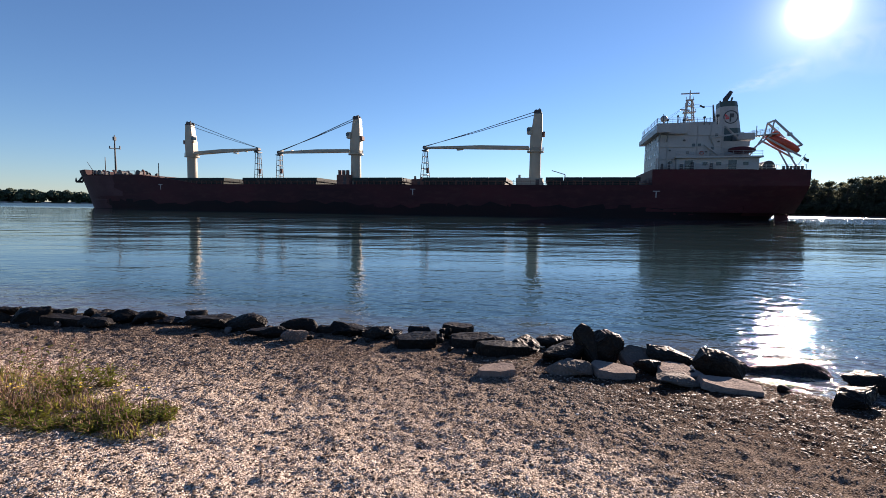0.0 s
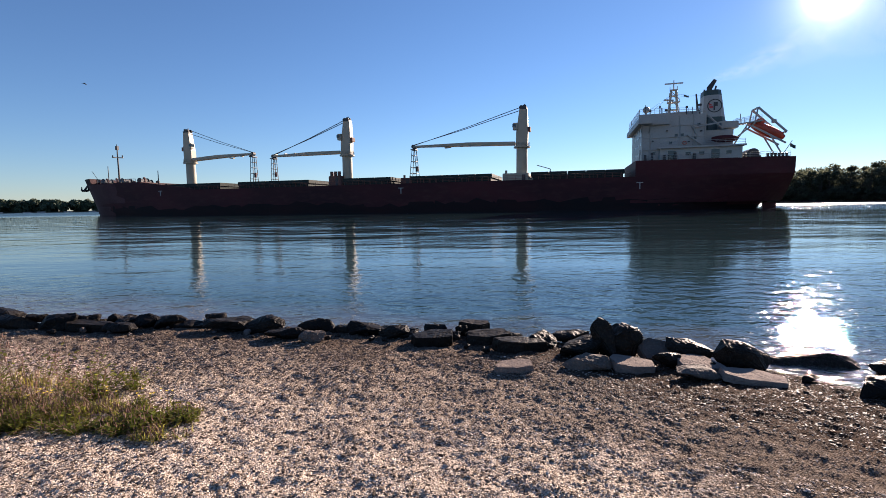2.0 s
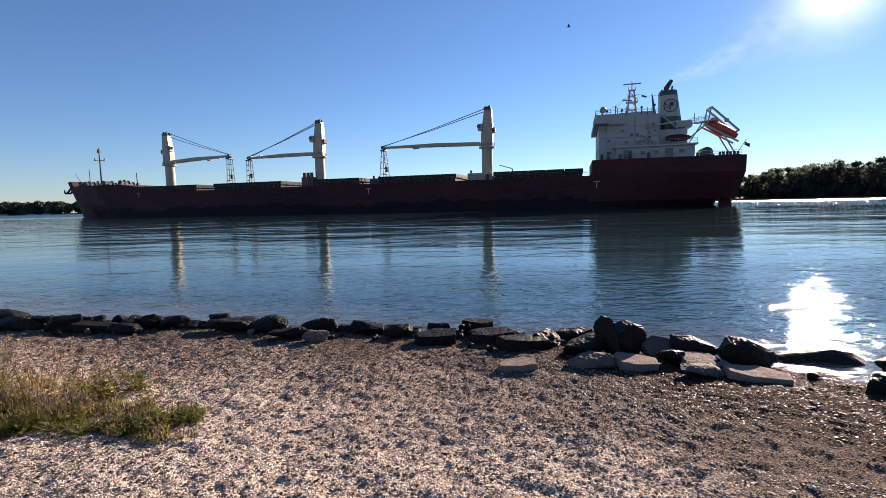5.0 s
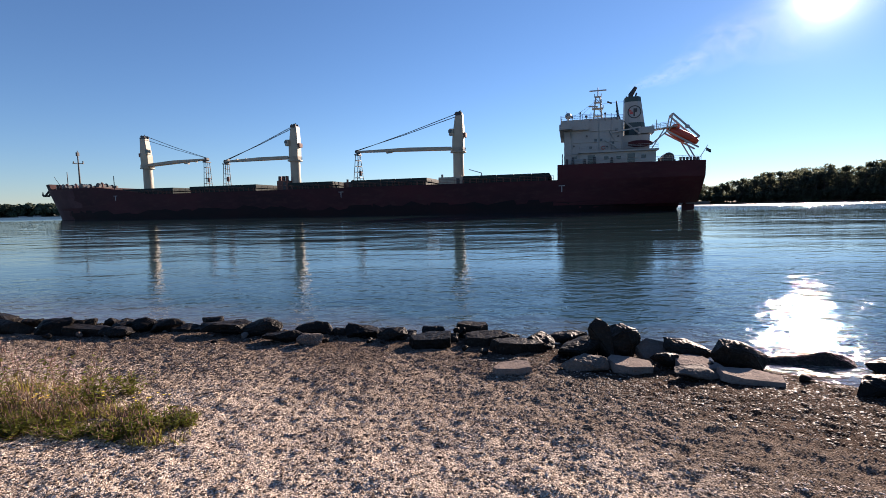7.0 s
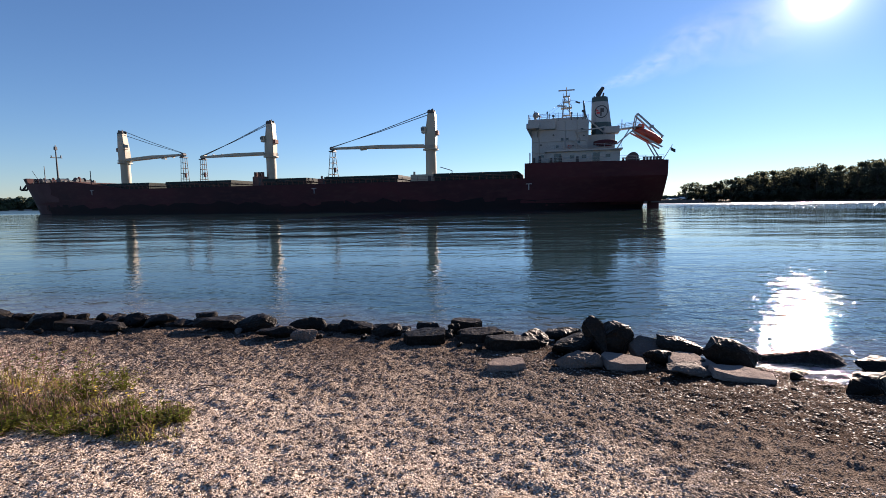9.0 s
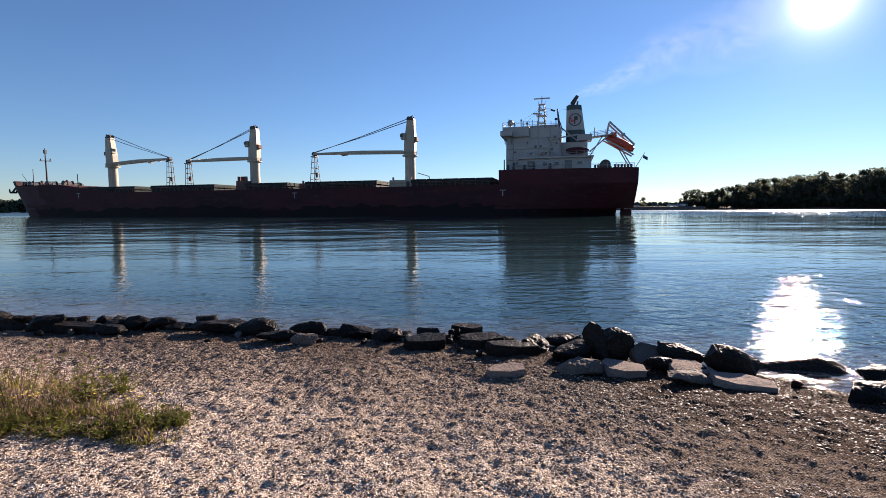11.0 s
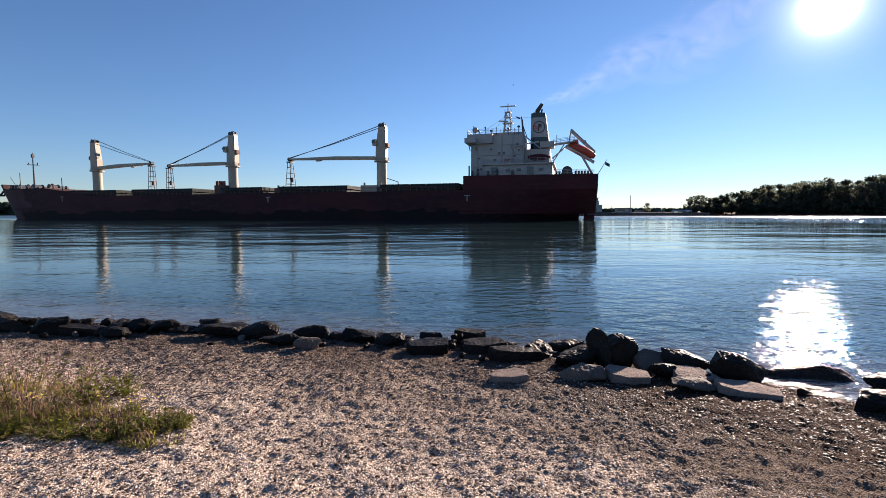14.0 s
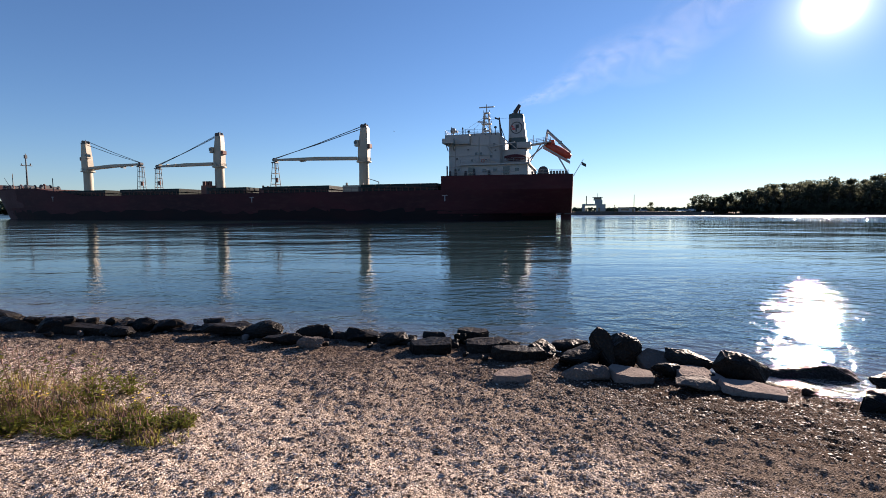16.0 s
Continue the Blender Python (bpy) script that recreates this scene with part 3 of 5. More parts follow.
    rail("far_rail", [(u, -half_breadth(u, 7.5) + .15, 7.5) for u in range(-76, 66, 10)], ship, 1.1, RUST)
    crane(ship, 55.6, -1, 31.9, 18.5)
    crane(ship, 0.0, 1, 24.6, 17.4)
    crane(ship, -50.4, 1, -20.5, 18.1)
    jib_rest(ship, 31.9, 17.6, 0.6)
    jib_rest(ship, 24.6, 16.7, 0.5)
    jib_rest(ship, -20.6, 17.3, 1.2)
    # mast houses between the hatches
    for a, b, z, mat, w in ((4.4, 0.6, 10.6, RUST, 3.4), (-46.0, -52.6, 9.6, CREAM, 5.0), (62.4, 63.6, 9.2, HATCH, 4), (-18.2, -21.5, 9.3, RUST, 5)):
        a, b = min(a, b), max(a, b)
        h = part("mast_house", box(bmesh.new(), a, b, -w, w, 7.4, z, 1, 0.08), mat, ship)
        bm = box(bmesh.new(), a + .8, a + 1.7, w, w + .05, 7.6, z - .4)
        part("door", bm, DARK, h)
        part("vent", rod(bmesh.new(), (b - .8, w - 1, z), (b - .8, w - 1, z + .8), .3, n=10), mat, h)
        for i in range(3 if z > 10 else 0):
            x = a + .7 + 1.2 * i
            part("tank", rod(bmesh.new(), (x, w - .7, z), (x, w - .7, z + 1.3), .5, .48, 12), mat, h)
        part("vent", rod(bmesh.new(), (a + .8, w - 1, z), (a + .8, w - 1, z + .6), .25, n=10), mat, h)
    bm = rod(bmesh.new(), (-58, 7, 7.5), (-58, 7, 10.2), .12)
    rod(bm, (-58, 7, 10.2), (-54.8, 7, 11.2), .1)
    part("provision_davit", bm, WHITE, ship)
    # forecastle gear
    bm = rod(bmesh.new(), (85.6, 0, 10.2), (85.6, 0, 21), 0.32, 0.2, 12)
    rod(bm, (85.6, 0, 21), (85.6, 0, 24), 0.2, 0.12, 10)
    beam(bm, (84.0, -0.6, 19.6), (87.2, 0.6, 19.6), 0.5, 0.15)
    beam(bm, (85.6, -1.9, 19.6), (85.6, 1.9, 19.6), 0.5, 0.15)
    box(bm, 85.2, 86, -.35, .35, 22.2, 23.4)
    for dx in (-1.5, 1.5):
        rod(bm, (85.6 + dx, .5 * dx / 1.5, 19.7), (85.6 + dx, .5 * dx / 1.5, 20.4), .18)
    part("foremast", bm, DARK, ship, "slender foremast with lamp platform")
    for u, v in ((86, 4), (86, -4), (78, 4), (78, -4), (72, 3)):
        bm = bmesh.new()
        rod(bm, (u, v - 1.4, 11.2), (u, v + 1.4, 11.2), .75, n=12)
        rod(bm, (u, v - 1.5, 11.2), (u, v - 1.4, 11.2), 1.0, n=14)
        rod(bm, (u, v + 1.4, 11.2), (u, v + 1.5, 11.2), 1.0, n=14)
        box(bm, u - 1.3, u + 1.3, v - 1.2, v + 1.2, 10.25, 10.9)
        part("windlass", bm, DARK, ship)
    for i, u in enumerate((67, 68.6, 70.3, 73.8, 75.4, 79.9, 82.6, 83.9, 88.6, 90.2)):
        v = min(5.5, half_breadth(u, 10.3) - 1.2) * (1 if i % 3 else .4)
        bm = rod(bmesh.new(), (u, v, 10.25), (u, v, 11.3 + .5 * (i % 2)), .28, .2, 10)
        if i % 2:
            rod(bm, (u, v, 11.7), (u + .5, v, 12.0), .3, .34, 10)
        else:
            box(bm, u - .55, u + .55, v - .4, v + .4, 10.3, 11.1, .9, .05)
        part("deck_vent", bm, RUST if i % 2 else DARK, ship)
    for u, v, z in ((81.4, 7.2, 16.0), (59, 9.5, 13.7)):
        part("light_post", rod(bmesh.new(), (u, v, 7.5), (u, v, z), .16, .1), DARK, ship)
    part("jack_staff", rod(bmesh.new(), (94, 0, 11), (97.5, 0, 15.4), .1, .06), DARK, ship)
    rail("bow_rail", [(u, half_breadth(u, 10.3) - .3, 10.3) for u in (66, 70, 74, 78, 82, 84)], ship)
    for s in (1, -1):
        bm = bmesh.new()
        y = s * (half_breadth(94.5, 9.5) + .25)
        rod(bm, (93.9, y - s * .4, 11.0), (95.4, y + s * .5, 8.6), .32)
        rod(bm, (95.1, y - 0.6, 8.5), (95.9, y + 1.0, 8.5), .34)
        rod(bm, (95.9, y + 1.0, 8.5), (95.7, y + 1.1, 9.8), .3, .1)
        rod(bm, (95.1, y - .6, 8.5), (94.9, y - .6, 9.8), .3, .1)
        part("anchor", bm, DARK, ship)
    # accommodation block
    house = part("deckhouse", box(bmesh.new(), -91.5, -78.4, -9.2, 9.2, 10.9, 20.9, 1, 0.1), WHITE, ship, "white painted accommodation block")
    bm = box(bmesh.new(), -84, -77.6, -10.2, 10.2, 18.9, 21.3, 1, 0.08)
    box(bm, -80.2, -77.3, -11.9, 11.9, 19.0, 20.2, 1, 0.06)
    part("bridge", bm, WHITE, house)
    for i in range(14):
        y = -9.1 + i * 1.4
        part("bridge_window", box(bmesh.new(), -77.62, -77.56, y - .55, y + .55, 20.25, 21.0), PANE, house)
    for k, z in enumerate((12.6, 14.6, 16.6, 18.1)):
        for i in range(6):
            y = -7.6 + i * 3.05
            part("front_window", box(bmesh.new(), -78.42, -78.36, y - .25, y + .25, z, z + .65), PANE, house)
    for u, z in ((-82.2, 19.4), (-83.6, 19.4), (-85.5, 16.2), (-86.7, 16.2), (-84.4, 14.6), (-89.3, 15.4), (-81, 12.4), (-90, 18.3)):
        part("side_window", box(bmesh.new(), u - .3, u + .3, 9.15, 9.24, z, z + .6), PANE, house)
    rail("bridge_rail", [(-77.6, 10.1, 21.3), (-84, 10.1, 21.3), (-91.4, 9.1, 20.9)], house)
    rail("front_rail", [(-77.7, -10, 21.3), (-77.7, 10, 21.3)], house)
    part("monkey_island", box(bmesh.new(), -90.8, -83, -7, 7, 20.9, 21.9), WHITE, house)
    bm = bmesh.new()
    for sx, sy in ((-1, -1), (1, -1), (1, 1), (-1, 1)):
        rod(bm, (-86.4 + sx * 1.1, sy * 1.0, 21.8), (-86.4 + sx * .5, sy * .5, 28.2), .15)
    for z, w in ((23.5, 1.0), (25.3, 1.3), (26.8, .9), (28.2, .8)):
        box(bm, -86.4 - w, -86.4 + w, -w * .8, w * .8, z, z + .16)
        rod(bm, (-86.4 - w, 0, z + .1), (-86.4 - w, 0, z + .9), .07)
        rod(bm, (-86.4 + w, 0, z + .1), (-86.4 + w, 0, z + .9), .07)
    for k in range(3):
        z = 22 + k * 2
        rod(bm, (-87.4, 1, z), (-85.6, .8, z + 2), .07)
    rod(bm, (-86.4, 0, 28.2), (-86.4, 0, 30.6), .16, .1)
    box(bm, -88.4, -84.4, -.2, .2, 29.7, 29.95)
    beam(bm, (-86.4, 0, 25.9), (-84.2, 1.2, 25.9), .35, .3)
    part("radar_mast", bm, WHITE, ship, "white lattice radar mast")
    for u, v, h in ((-79, 9, 2.2), (-80.5, -8, 2.6), (-82.5, 8, 1.6), (-84.5, 7, 2.0), (-89, 7.5, 1.5), (-78.2, -9.5, 1.9)):
        part("aerial", rod(bmesh.new(), (u, v, 20.8), (u, v, 21.3 + h), .07, n=6), DARK, house)
    bm = bmesh.new()
    bmesh.ops.create_uvsphere(bm, u_segments=14, v_segments=9, radius=.75, matrix=Matrix.Translation((-79.3, 8.2, 22.6)))
    rod(bm, (-79.3, 8.2, 21.2), (-79.3, 8.2, 22.1), .2)
    part("satellite_dome", bm, WHITE, house, smooth=True)
    bm = bmesh.new()
    rod(bm, (-91, 4, 20.9), (-90.4, 4, 26.2), .35, .15)
    rod(bm, (-91.8, 3, 20.9), (-90.6, 3.6, 24.2), .1)
    part("signal_mast", bm, DARK, house)
    bm = bmesh.new()
    rod(bm, (-86.4, 0.3, 27.5), (-78, 3, 21.6), .03, n=4)
    rod(bm, (-86.4, -0.3, 27.5), (-79, -3, 21.6), .03, n=4)
    rod(bm, (-86.4, 0.2, 26.5), (-93, 1, 26.5), .03, n=4)
    part("stay_wire", bm, DARK, house)
    # wing braces, ladders, pipes and lamps on the port side of the block
    for u in (-78.2, -79.8):
        part("wing_brace", beam(bmesh.new(), (u, 9.2, 17.4), (u, 11.6, 19.0), .18, .22), WHITE, house)
    for a, b in (((-90.9, 9.6, 13.9), (-87.6, 9.6, 16.4)), ((-91.6, 9.0, 20.6), (-95.4, 7.0, 17.6)), ((-78.0, 9.4, 10.9), (-78.0, 9.4, 13.6))):
        a, b = Vector(a), Vector(b)
        bm = bmesh.new()
        for dy in (-.35, .35):
            beam(bm, a + Vector((0, dy, 0)), b + Vector((.01, dy, 0)), .09, .22)
        for i in range(12):
            c = a.lerp(b, (i + .5) / 12)
            box(bm, c.x - .12, c.x + .12, c.y - .35, c.y + .35, c.z - .03, c.z + .03)
        part("ladder", bm, WHITE, house)
    for u, z0, z1 in ((-80.1, 11, 18.8), (-86.2, 13.9, 20.8), (-88.9, 13.9, 20.8), (-91.2, 13.9, 20.6)):
        part("pipe", rod(bmesh.new(), (u, 9.3, z0), (u, 9.3, z1), .09, n=8), WHITE, house)
    for z in (13.5, 16.1, 18.6):
        part("deck_edge", box(bmesh.new(), -91.5, -84.2 if z > 18 else -78.5, 9.2, 9.42, z - .06, z + .06), WHITE, house)
    for u, z in ((-80.6, 15.4), (-83.5, 17.6), (-88.0, 15.0), (-90.4, 17.2)):
        bm = box(bmesh.new(), u - .12, u + .12, 9.2, 9.75, z, z + .1)
        box(bm, u - .2, u + .2, 9.5, 9.8, z - .22, z)
        part("deck_lamp", bm, DARK, house)
    for u, z in ((-82.5, 12.3), (-87.2, 14.7)):
        bm = bmesh.new()
        for i in range(12):
            p, q = [Vector((u + .38 * math.cos(6.2832 * k / 12), 9.34, z + .38 * math.sin(6.2832 * k / 12))) for k in (i, i + 1)]
            rod(bm, p, q, .09, n=6)
        part("life_ring", bm, ORANGE, house, "orange life ring")
    for u, v, w, h in ((-80.2, 7.8, .5, 1.0), (-82.0, 9.2, .35, 1.5), (-83.4, 8.6, .6, .8), (-87.6, 8.4, .5, 1.2), (-90.2, 8.6, .7, 1.5)):
        bm = rod(bmesh.new(), (u, v, 20.9), (u, v, 21.3 + h), .1, n=8)
        box(bm, u - w / 2, u + w / 2, v - .25, v + .25, 21.2 + h, 21.65 + h, .8, .05)
        part("searchlight", bm, DARK, house)
    # lower tiers
    low = part("lower_house", box(bmesh.new(), -98.4, -82.0, -10.2, 10.2, 10.9, 13.5, 1, 0.06), WHITE, ship)
    part("boat_deck", box(bmesh.new(), -98.9, -81.6, -11.0, 11.0, 13.5, 13.85), WHITE, low)
    part("upper_house", box(bmesh.new(), -97.6, -91.2, -6.5, 6.5, 13.8, 17.6, 1, 0.08), WHITE, ship)
    rail("boat_deck_rail", [(-81.8, 10.8, 13.85), (-98.7, 10.8, 13.85)], low)
    for u, w, z0, z1 in ((-84.5, .8, 11.1, 13.0), (-87.8, .5, 11.9, 12.6), (-90.5, .5, 11.9, 12.6), (-93.2, .8, 11.1, 13), (-95.8, .5, 11.9, 12.6)):
        part("opening", box(bmesh.new(), u - w, u + w, 10.18, 10.25, z0, z1), PANE, low)
    for u, h in ((-79, 1.3), (-80.4, 1.7), (-83, 1.2), (-85.2, 1.6), (-89.0, 1.3)):
        part("deck_fitting", rod(bmesh.new(), (u, 10.4, 10.95), (u, 10.4, 11 + h), .35, .25, 10), DARK, ship)
    bm = bmesh.new()
    n, rings = 12, []
    for k in range(9):
        q = k / 8
        w = math.sin(math.pi * min(1, .06 + .9 * q)) ** .5
        rings.append([bm.verts.new((-92.6 - 5.2 * q, 9.2 + w * .95 * math.cos(6.2832 * i / n), 15.3 + w * (.75 if i < n / 2 else .95) * math.sin(6.2832 * i / n))) for i in range(n)])
    for a, b in zip(rings, rings[1:]):
        for i in range(n):
            bm.faces.new((a[i], a[(i + 1) % n], b[(i + 1) % n], b[i]))
    bm.faces.new(rings[0][::-1])
    bm.faces.new(rings[-1])
    part("rescue_boat", bm, HULL_RED, ship, "dull red rescue boat in its cradle", smooth=True)
    bm = bmesh.new()
    beam(bm, (-91.0, 8.4, 13.8), (-88.6, 9.6, 18.3), .3, .35)
    beam(bm, (-88.9, 9.6, 18.0), (-95.2, 9.6, 18.9), .3, .3)
    part("boat_davit", bm, WHITE, ship)
    for u in (-93.9, -96.9):
        part("boat_cradle", beam(bmesh.new(), (u, 9.2, 13.85), (u, 9.2, 14.7), .5, .25), WHITE, ship)
    # funnel: white with a dark band, ring emblem in plain shapes
    def fsec(z):
        k = (z - 13.8) / (27.3 - 13.8)
        return -92.5 - .05 * k, -98.1 + 1.95 * k, 3.0 - 0.7 * k
    def fun_band(name, z0, z1, mat):
        bm = bmesh.new()
        rings = []
        for z in (z0, z1):
            a, b, w = fsec(z)
            c = .9
            pts = ((a, -w + c), (a, w - c), (a - c, w), (b + c, w), (b, w - c), (b, -w + c), (b + c, -w), (a - c, -w))
            rings.append([bm.verts.new((x, y, z)) for x, y in pts])
        for i in range(8):
            j = (i + 1) % 8
            bm.faces.new((rings[0][i], rings[1][i], rings[1][j], rings[0][j])[::-1])
        bm.faces.new(rings[1])
        return part(name, bm, mat, funnel)
    funnel = part("funnel", box(bmesh.new(), -96.8, -93.2, -2.2, 2.2, 13.8, 20, .9), WHITE, ship, "white funnel with dark green bands and ring emblem")
    fun_band("lower_band", 17.5, 21.1, GREEN)
    fun_band("middle_band", 21.1, 26.1, WHITE)
    fun_band("top_band", 26.1, 27.3, GREEN)
    fun_band("foot", 13.85, 17.5, WHITE)
    for s in (1, -1):
        bm = bmesh.new()
        a, b, w = fsec(23.6)
        cu, y = (a + b) / 2 - .05, w + .06
        n = 28
        for z0 in (0,):
            o = [bm.verts.new((cu + 1.55 * math.cos(6.2832 * i / n), s * (y - .022 * 1.55 * math.sin(6.2832 * i / n) * 2.3), 23.6 + 1.55 * math.sin(6.2832 * i / n))) for i in range(n)]
            p = [bm.verts.new((cu + 1.32 * math.cos(6.2832 * i / n), s * (y - .022 * 1.32 * math.sin(6.2832 * i / n) * 2.3), 23.6 + 1.32 * math.sin(6.2832 * i / n))) for i in range(n)]
            for i in range(n):
                j = (i + 1) % n
                bm.faces.new((o[i], o[j], p[j], p[i]))
        box(bm, cu - .1, cu + .22, s * y - .03, s * y + .03, 22.55, 24.4)
        box(bm, cu - .62, cu - .1, s * y - .035, s * y + .035, 23.5, 24.4)
        part("emblem", bm, DARK, funnel, "dark ring emblem")
        bm = bmesh.new()
        v = [bm.verts.new((cu + x, s * (y + .01), 23.6 + z)) for x, z in ((.3, .1), (1.2, .1), (1.2, .7), (.75, .35))]
        bm.faces.new(v)
        v = [bm.verts.new((cu + x, s * (y + .01), 23.6 + z)) for x, z in ((.3, -.5), (1.1, -.5), (1.1, -.05), (.3, -.05))]
        bm.faces.new(v)
        part("emblem_wedge", bm, LOGO_RED, funnel)
    bm = bmesh.new()
    rod(bm, (-94.0, 0, 27.2), (-94.0, 0, 28.2), .55, .5, 12)
    rod(bm, (-94.0, 0, 28.0), (-95.2, 0, 29.9), .62, .42, 12)
    rod(bm, (-95.0, .7, 27.2), (-95.3, .7, 28.4), .2)
    rod(bm, (-93.2, -.7, 27.2), (-93.2, -.7, 28.0), .2)
    part("exhaust_pipe", bm, DARK, funnel)
    # platform and free-fall boat on its ramp
    bm = box(bmesh.new(), -98.6, -95.2, 2.6, 6.4, 17.9, 19.4, 1, .08)
    beam(bm, (-98.3, 4.4, 18.7), (-103.6, 4.4, 19.3), 2.2, .25)
    beam(bm, (-98.2, 4.4, 15.4), (-102.4, 4.4, 19.0), .3, .3)
    beam(bm, (-98.2, 4.4, 14.2), (-101.0, 4.4, 18.8), .25, .25)
    plat = part("boat_platform", bm, WHITE, ship)
    rail("platform_rail", [(-98.3, 5.3, 18.85), (-103.4, 5.3, 19.4)], plat)
    rail("inner_rail", [(-98.3, 3.4, 18.85), (-103.4, 3.4, 19.4)], plat)
    part("lamp_post", rod(bmesh.new(), (-99.2, 5.2, 18.8), (-99.2, 5.2, 21), .09), WHITE, plat)
    bm = bmesh.new()
    for y in (1.6, 5.2):
        beam(bm, (-102.6, y, 22.2), (-108.3, y, 16.6), .28, .4)
        beam(bm, (-101.4, y, 18.3), (-108.2, y, 14.2), .28, .35)
        beam(bm, (-108.2, y, 11), (-108.2, y, 16.8), .3, .32)
        beam(bm, (-105.3, y, 15.8), (-107.9, y, 11.2), .25, .25)
        beam(bm, (-102.6, y, 22.2), (-102.0, y, 18.6), .25, .25)
    beam(bm, (-102.6, 1.6, 22.1), (-102.6, 5.2, 22.1), .3, .32)
    beam(bm, (-108.2, 1.6, 16.6), (-108.2, 5.2, 16.6), .3, .32)
    box(bm, -106.2, -105.3, 4.9, 5.5, 18.6, 19.4, 1, .1)
    part("launch_frame", bm, WHITE, ship, "white steel launching frame")
    bm = bmesh.new()
    a, b = Vector((-101.9, 3.4, 19.0)), Vector((-108.4, 3.4, 15.6))
    d = (b - a).normalized()
    up = Vector((0, 0, 1)) - d * d.z
    up.normalize()
    n, rings = 14, []
    for k in range(11):
        q = k / 10
        w = (math.sin(math.pi * (.05 + .8 * q + .1 * q * q))) ** .45
        c = a.lerp(b, q)
        rings.append([bm.verts.new(c + Vector((0, 1, 0)) * (1.5 * w * math.cos(6.2832 * i / n)) + up * ((1.3 if i > n / 2 else 1.1) * w * math.sin(6.2832 * i / n))) for i in range(n)])
    for p, q in zip(rings, rings[1:]):
        for i in range(n):
            bm.faces.new((p[i], p[(i + 1) % n], q[(i + 1) % n], q[i]))
    bm.faces.new(rings[0][::-1])
    bm.faces.new(rings[-1])
    boat = part("lifeboat", bm, ORANGE, ship, "enclosed orange free-fall lifeboat", smooth=True)
    bm = bmesh.new()
    c = a.lerp(b, .2) + up * 1.0
    box(bm, c.x - .8, c.x + .8, c.y - .7, c.y + .7, c.z - .4, c.z + .7, .8, .1)
    part("conning_hood", bm, ORANGE, boat)
    # poop gear
    bm = rod(bmesh.new(), (-101.8, 6, 12.0), (-101.8, 2, 12.0), 1.25, n=18)
    box(bm, -103.2, -100.4, 1.6, 6.4, 10.9, 11.6)
    part("mooring_winch", bm, DARK, ship)
    for u in (-99.7, -104.2, -105.6, -107.0):
        bm = bmesh.new()
        for du in (-.35, .35):
            rod(bm, (u + du, 8.2, 10.95), (u + du, 8.2, 11.8), .22, .3, 10)
        box(bm, u - .8, u + .8, 7.9, 8.5, 10.95, 11.15)
        part("bollard", bm, DARK, ship)
    bm = rod(bmesh.new(), (-109.0, 0, 11), (-111.4, 0, 15.2), .09, .06)
    staff = part("flag_staff", bm, WHITE, ship)
    bm = bmesh.new()
    g = [[bm.verts.new((-111.0 - 1.1 * i / 5 , .25 * math.sin(i * 1.3), 14.6 - .8 * j / 2 - .5 * i / 5)) for j in range(3)] for i in range(6)]
    for i in range(5):
        for j in range(2):
            bm.faces.new((g[i][j], g[i + 1][j], g[i + 1][j + 1], g[i][j + 1]))
    part("flag", bm, GREEN, staff, "dark ensign")
    bm = bmesh.new()
    g = [[bm.verts.new((-88.6 - 1.1 * i / 5, .2 * math.sin(i * 1.4), 27.1 - .45 * j / 2 - .35 * i / 5)) for j in range(3)] for i in range(6)]
    for i in range(5):
        for j in range(2):
            bm.faces.new((g[i][j], g[i + 1][j], g[i + 1][j + 1], g[i][j + 1]))
    rod(bm, (-86.5, 0, 27.4), (-88.6, 0, 27.1), .03, n=4)
    part("signal_flag", bm, DARK, ship)
    # rudder and its post
    bm = box(bmesh.new(), -108.7, -106.0, -.45, .45, -5, 1.3, .96)
    rod(bm, (-106.6, 0, 1.2), (-106.6, 0, 2.0), .4)
    part("rudder", bm, HULL_RED, ship)
    return ship


ship = build_ship()


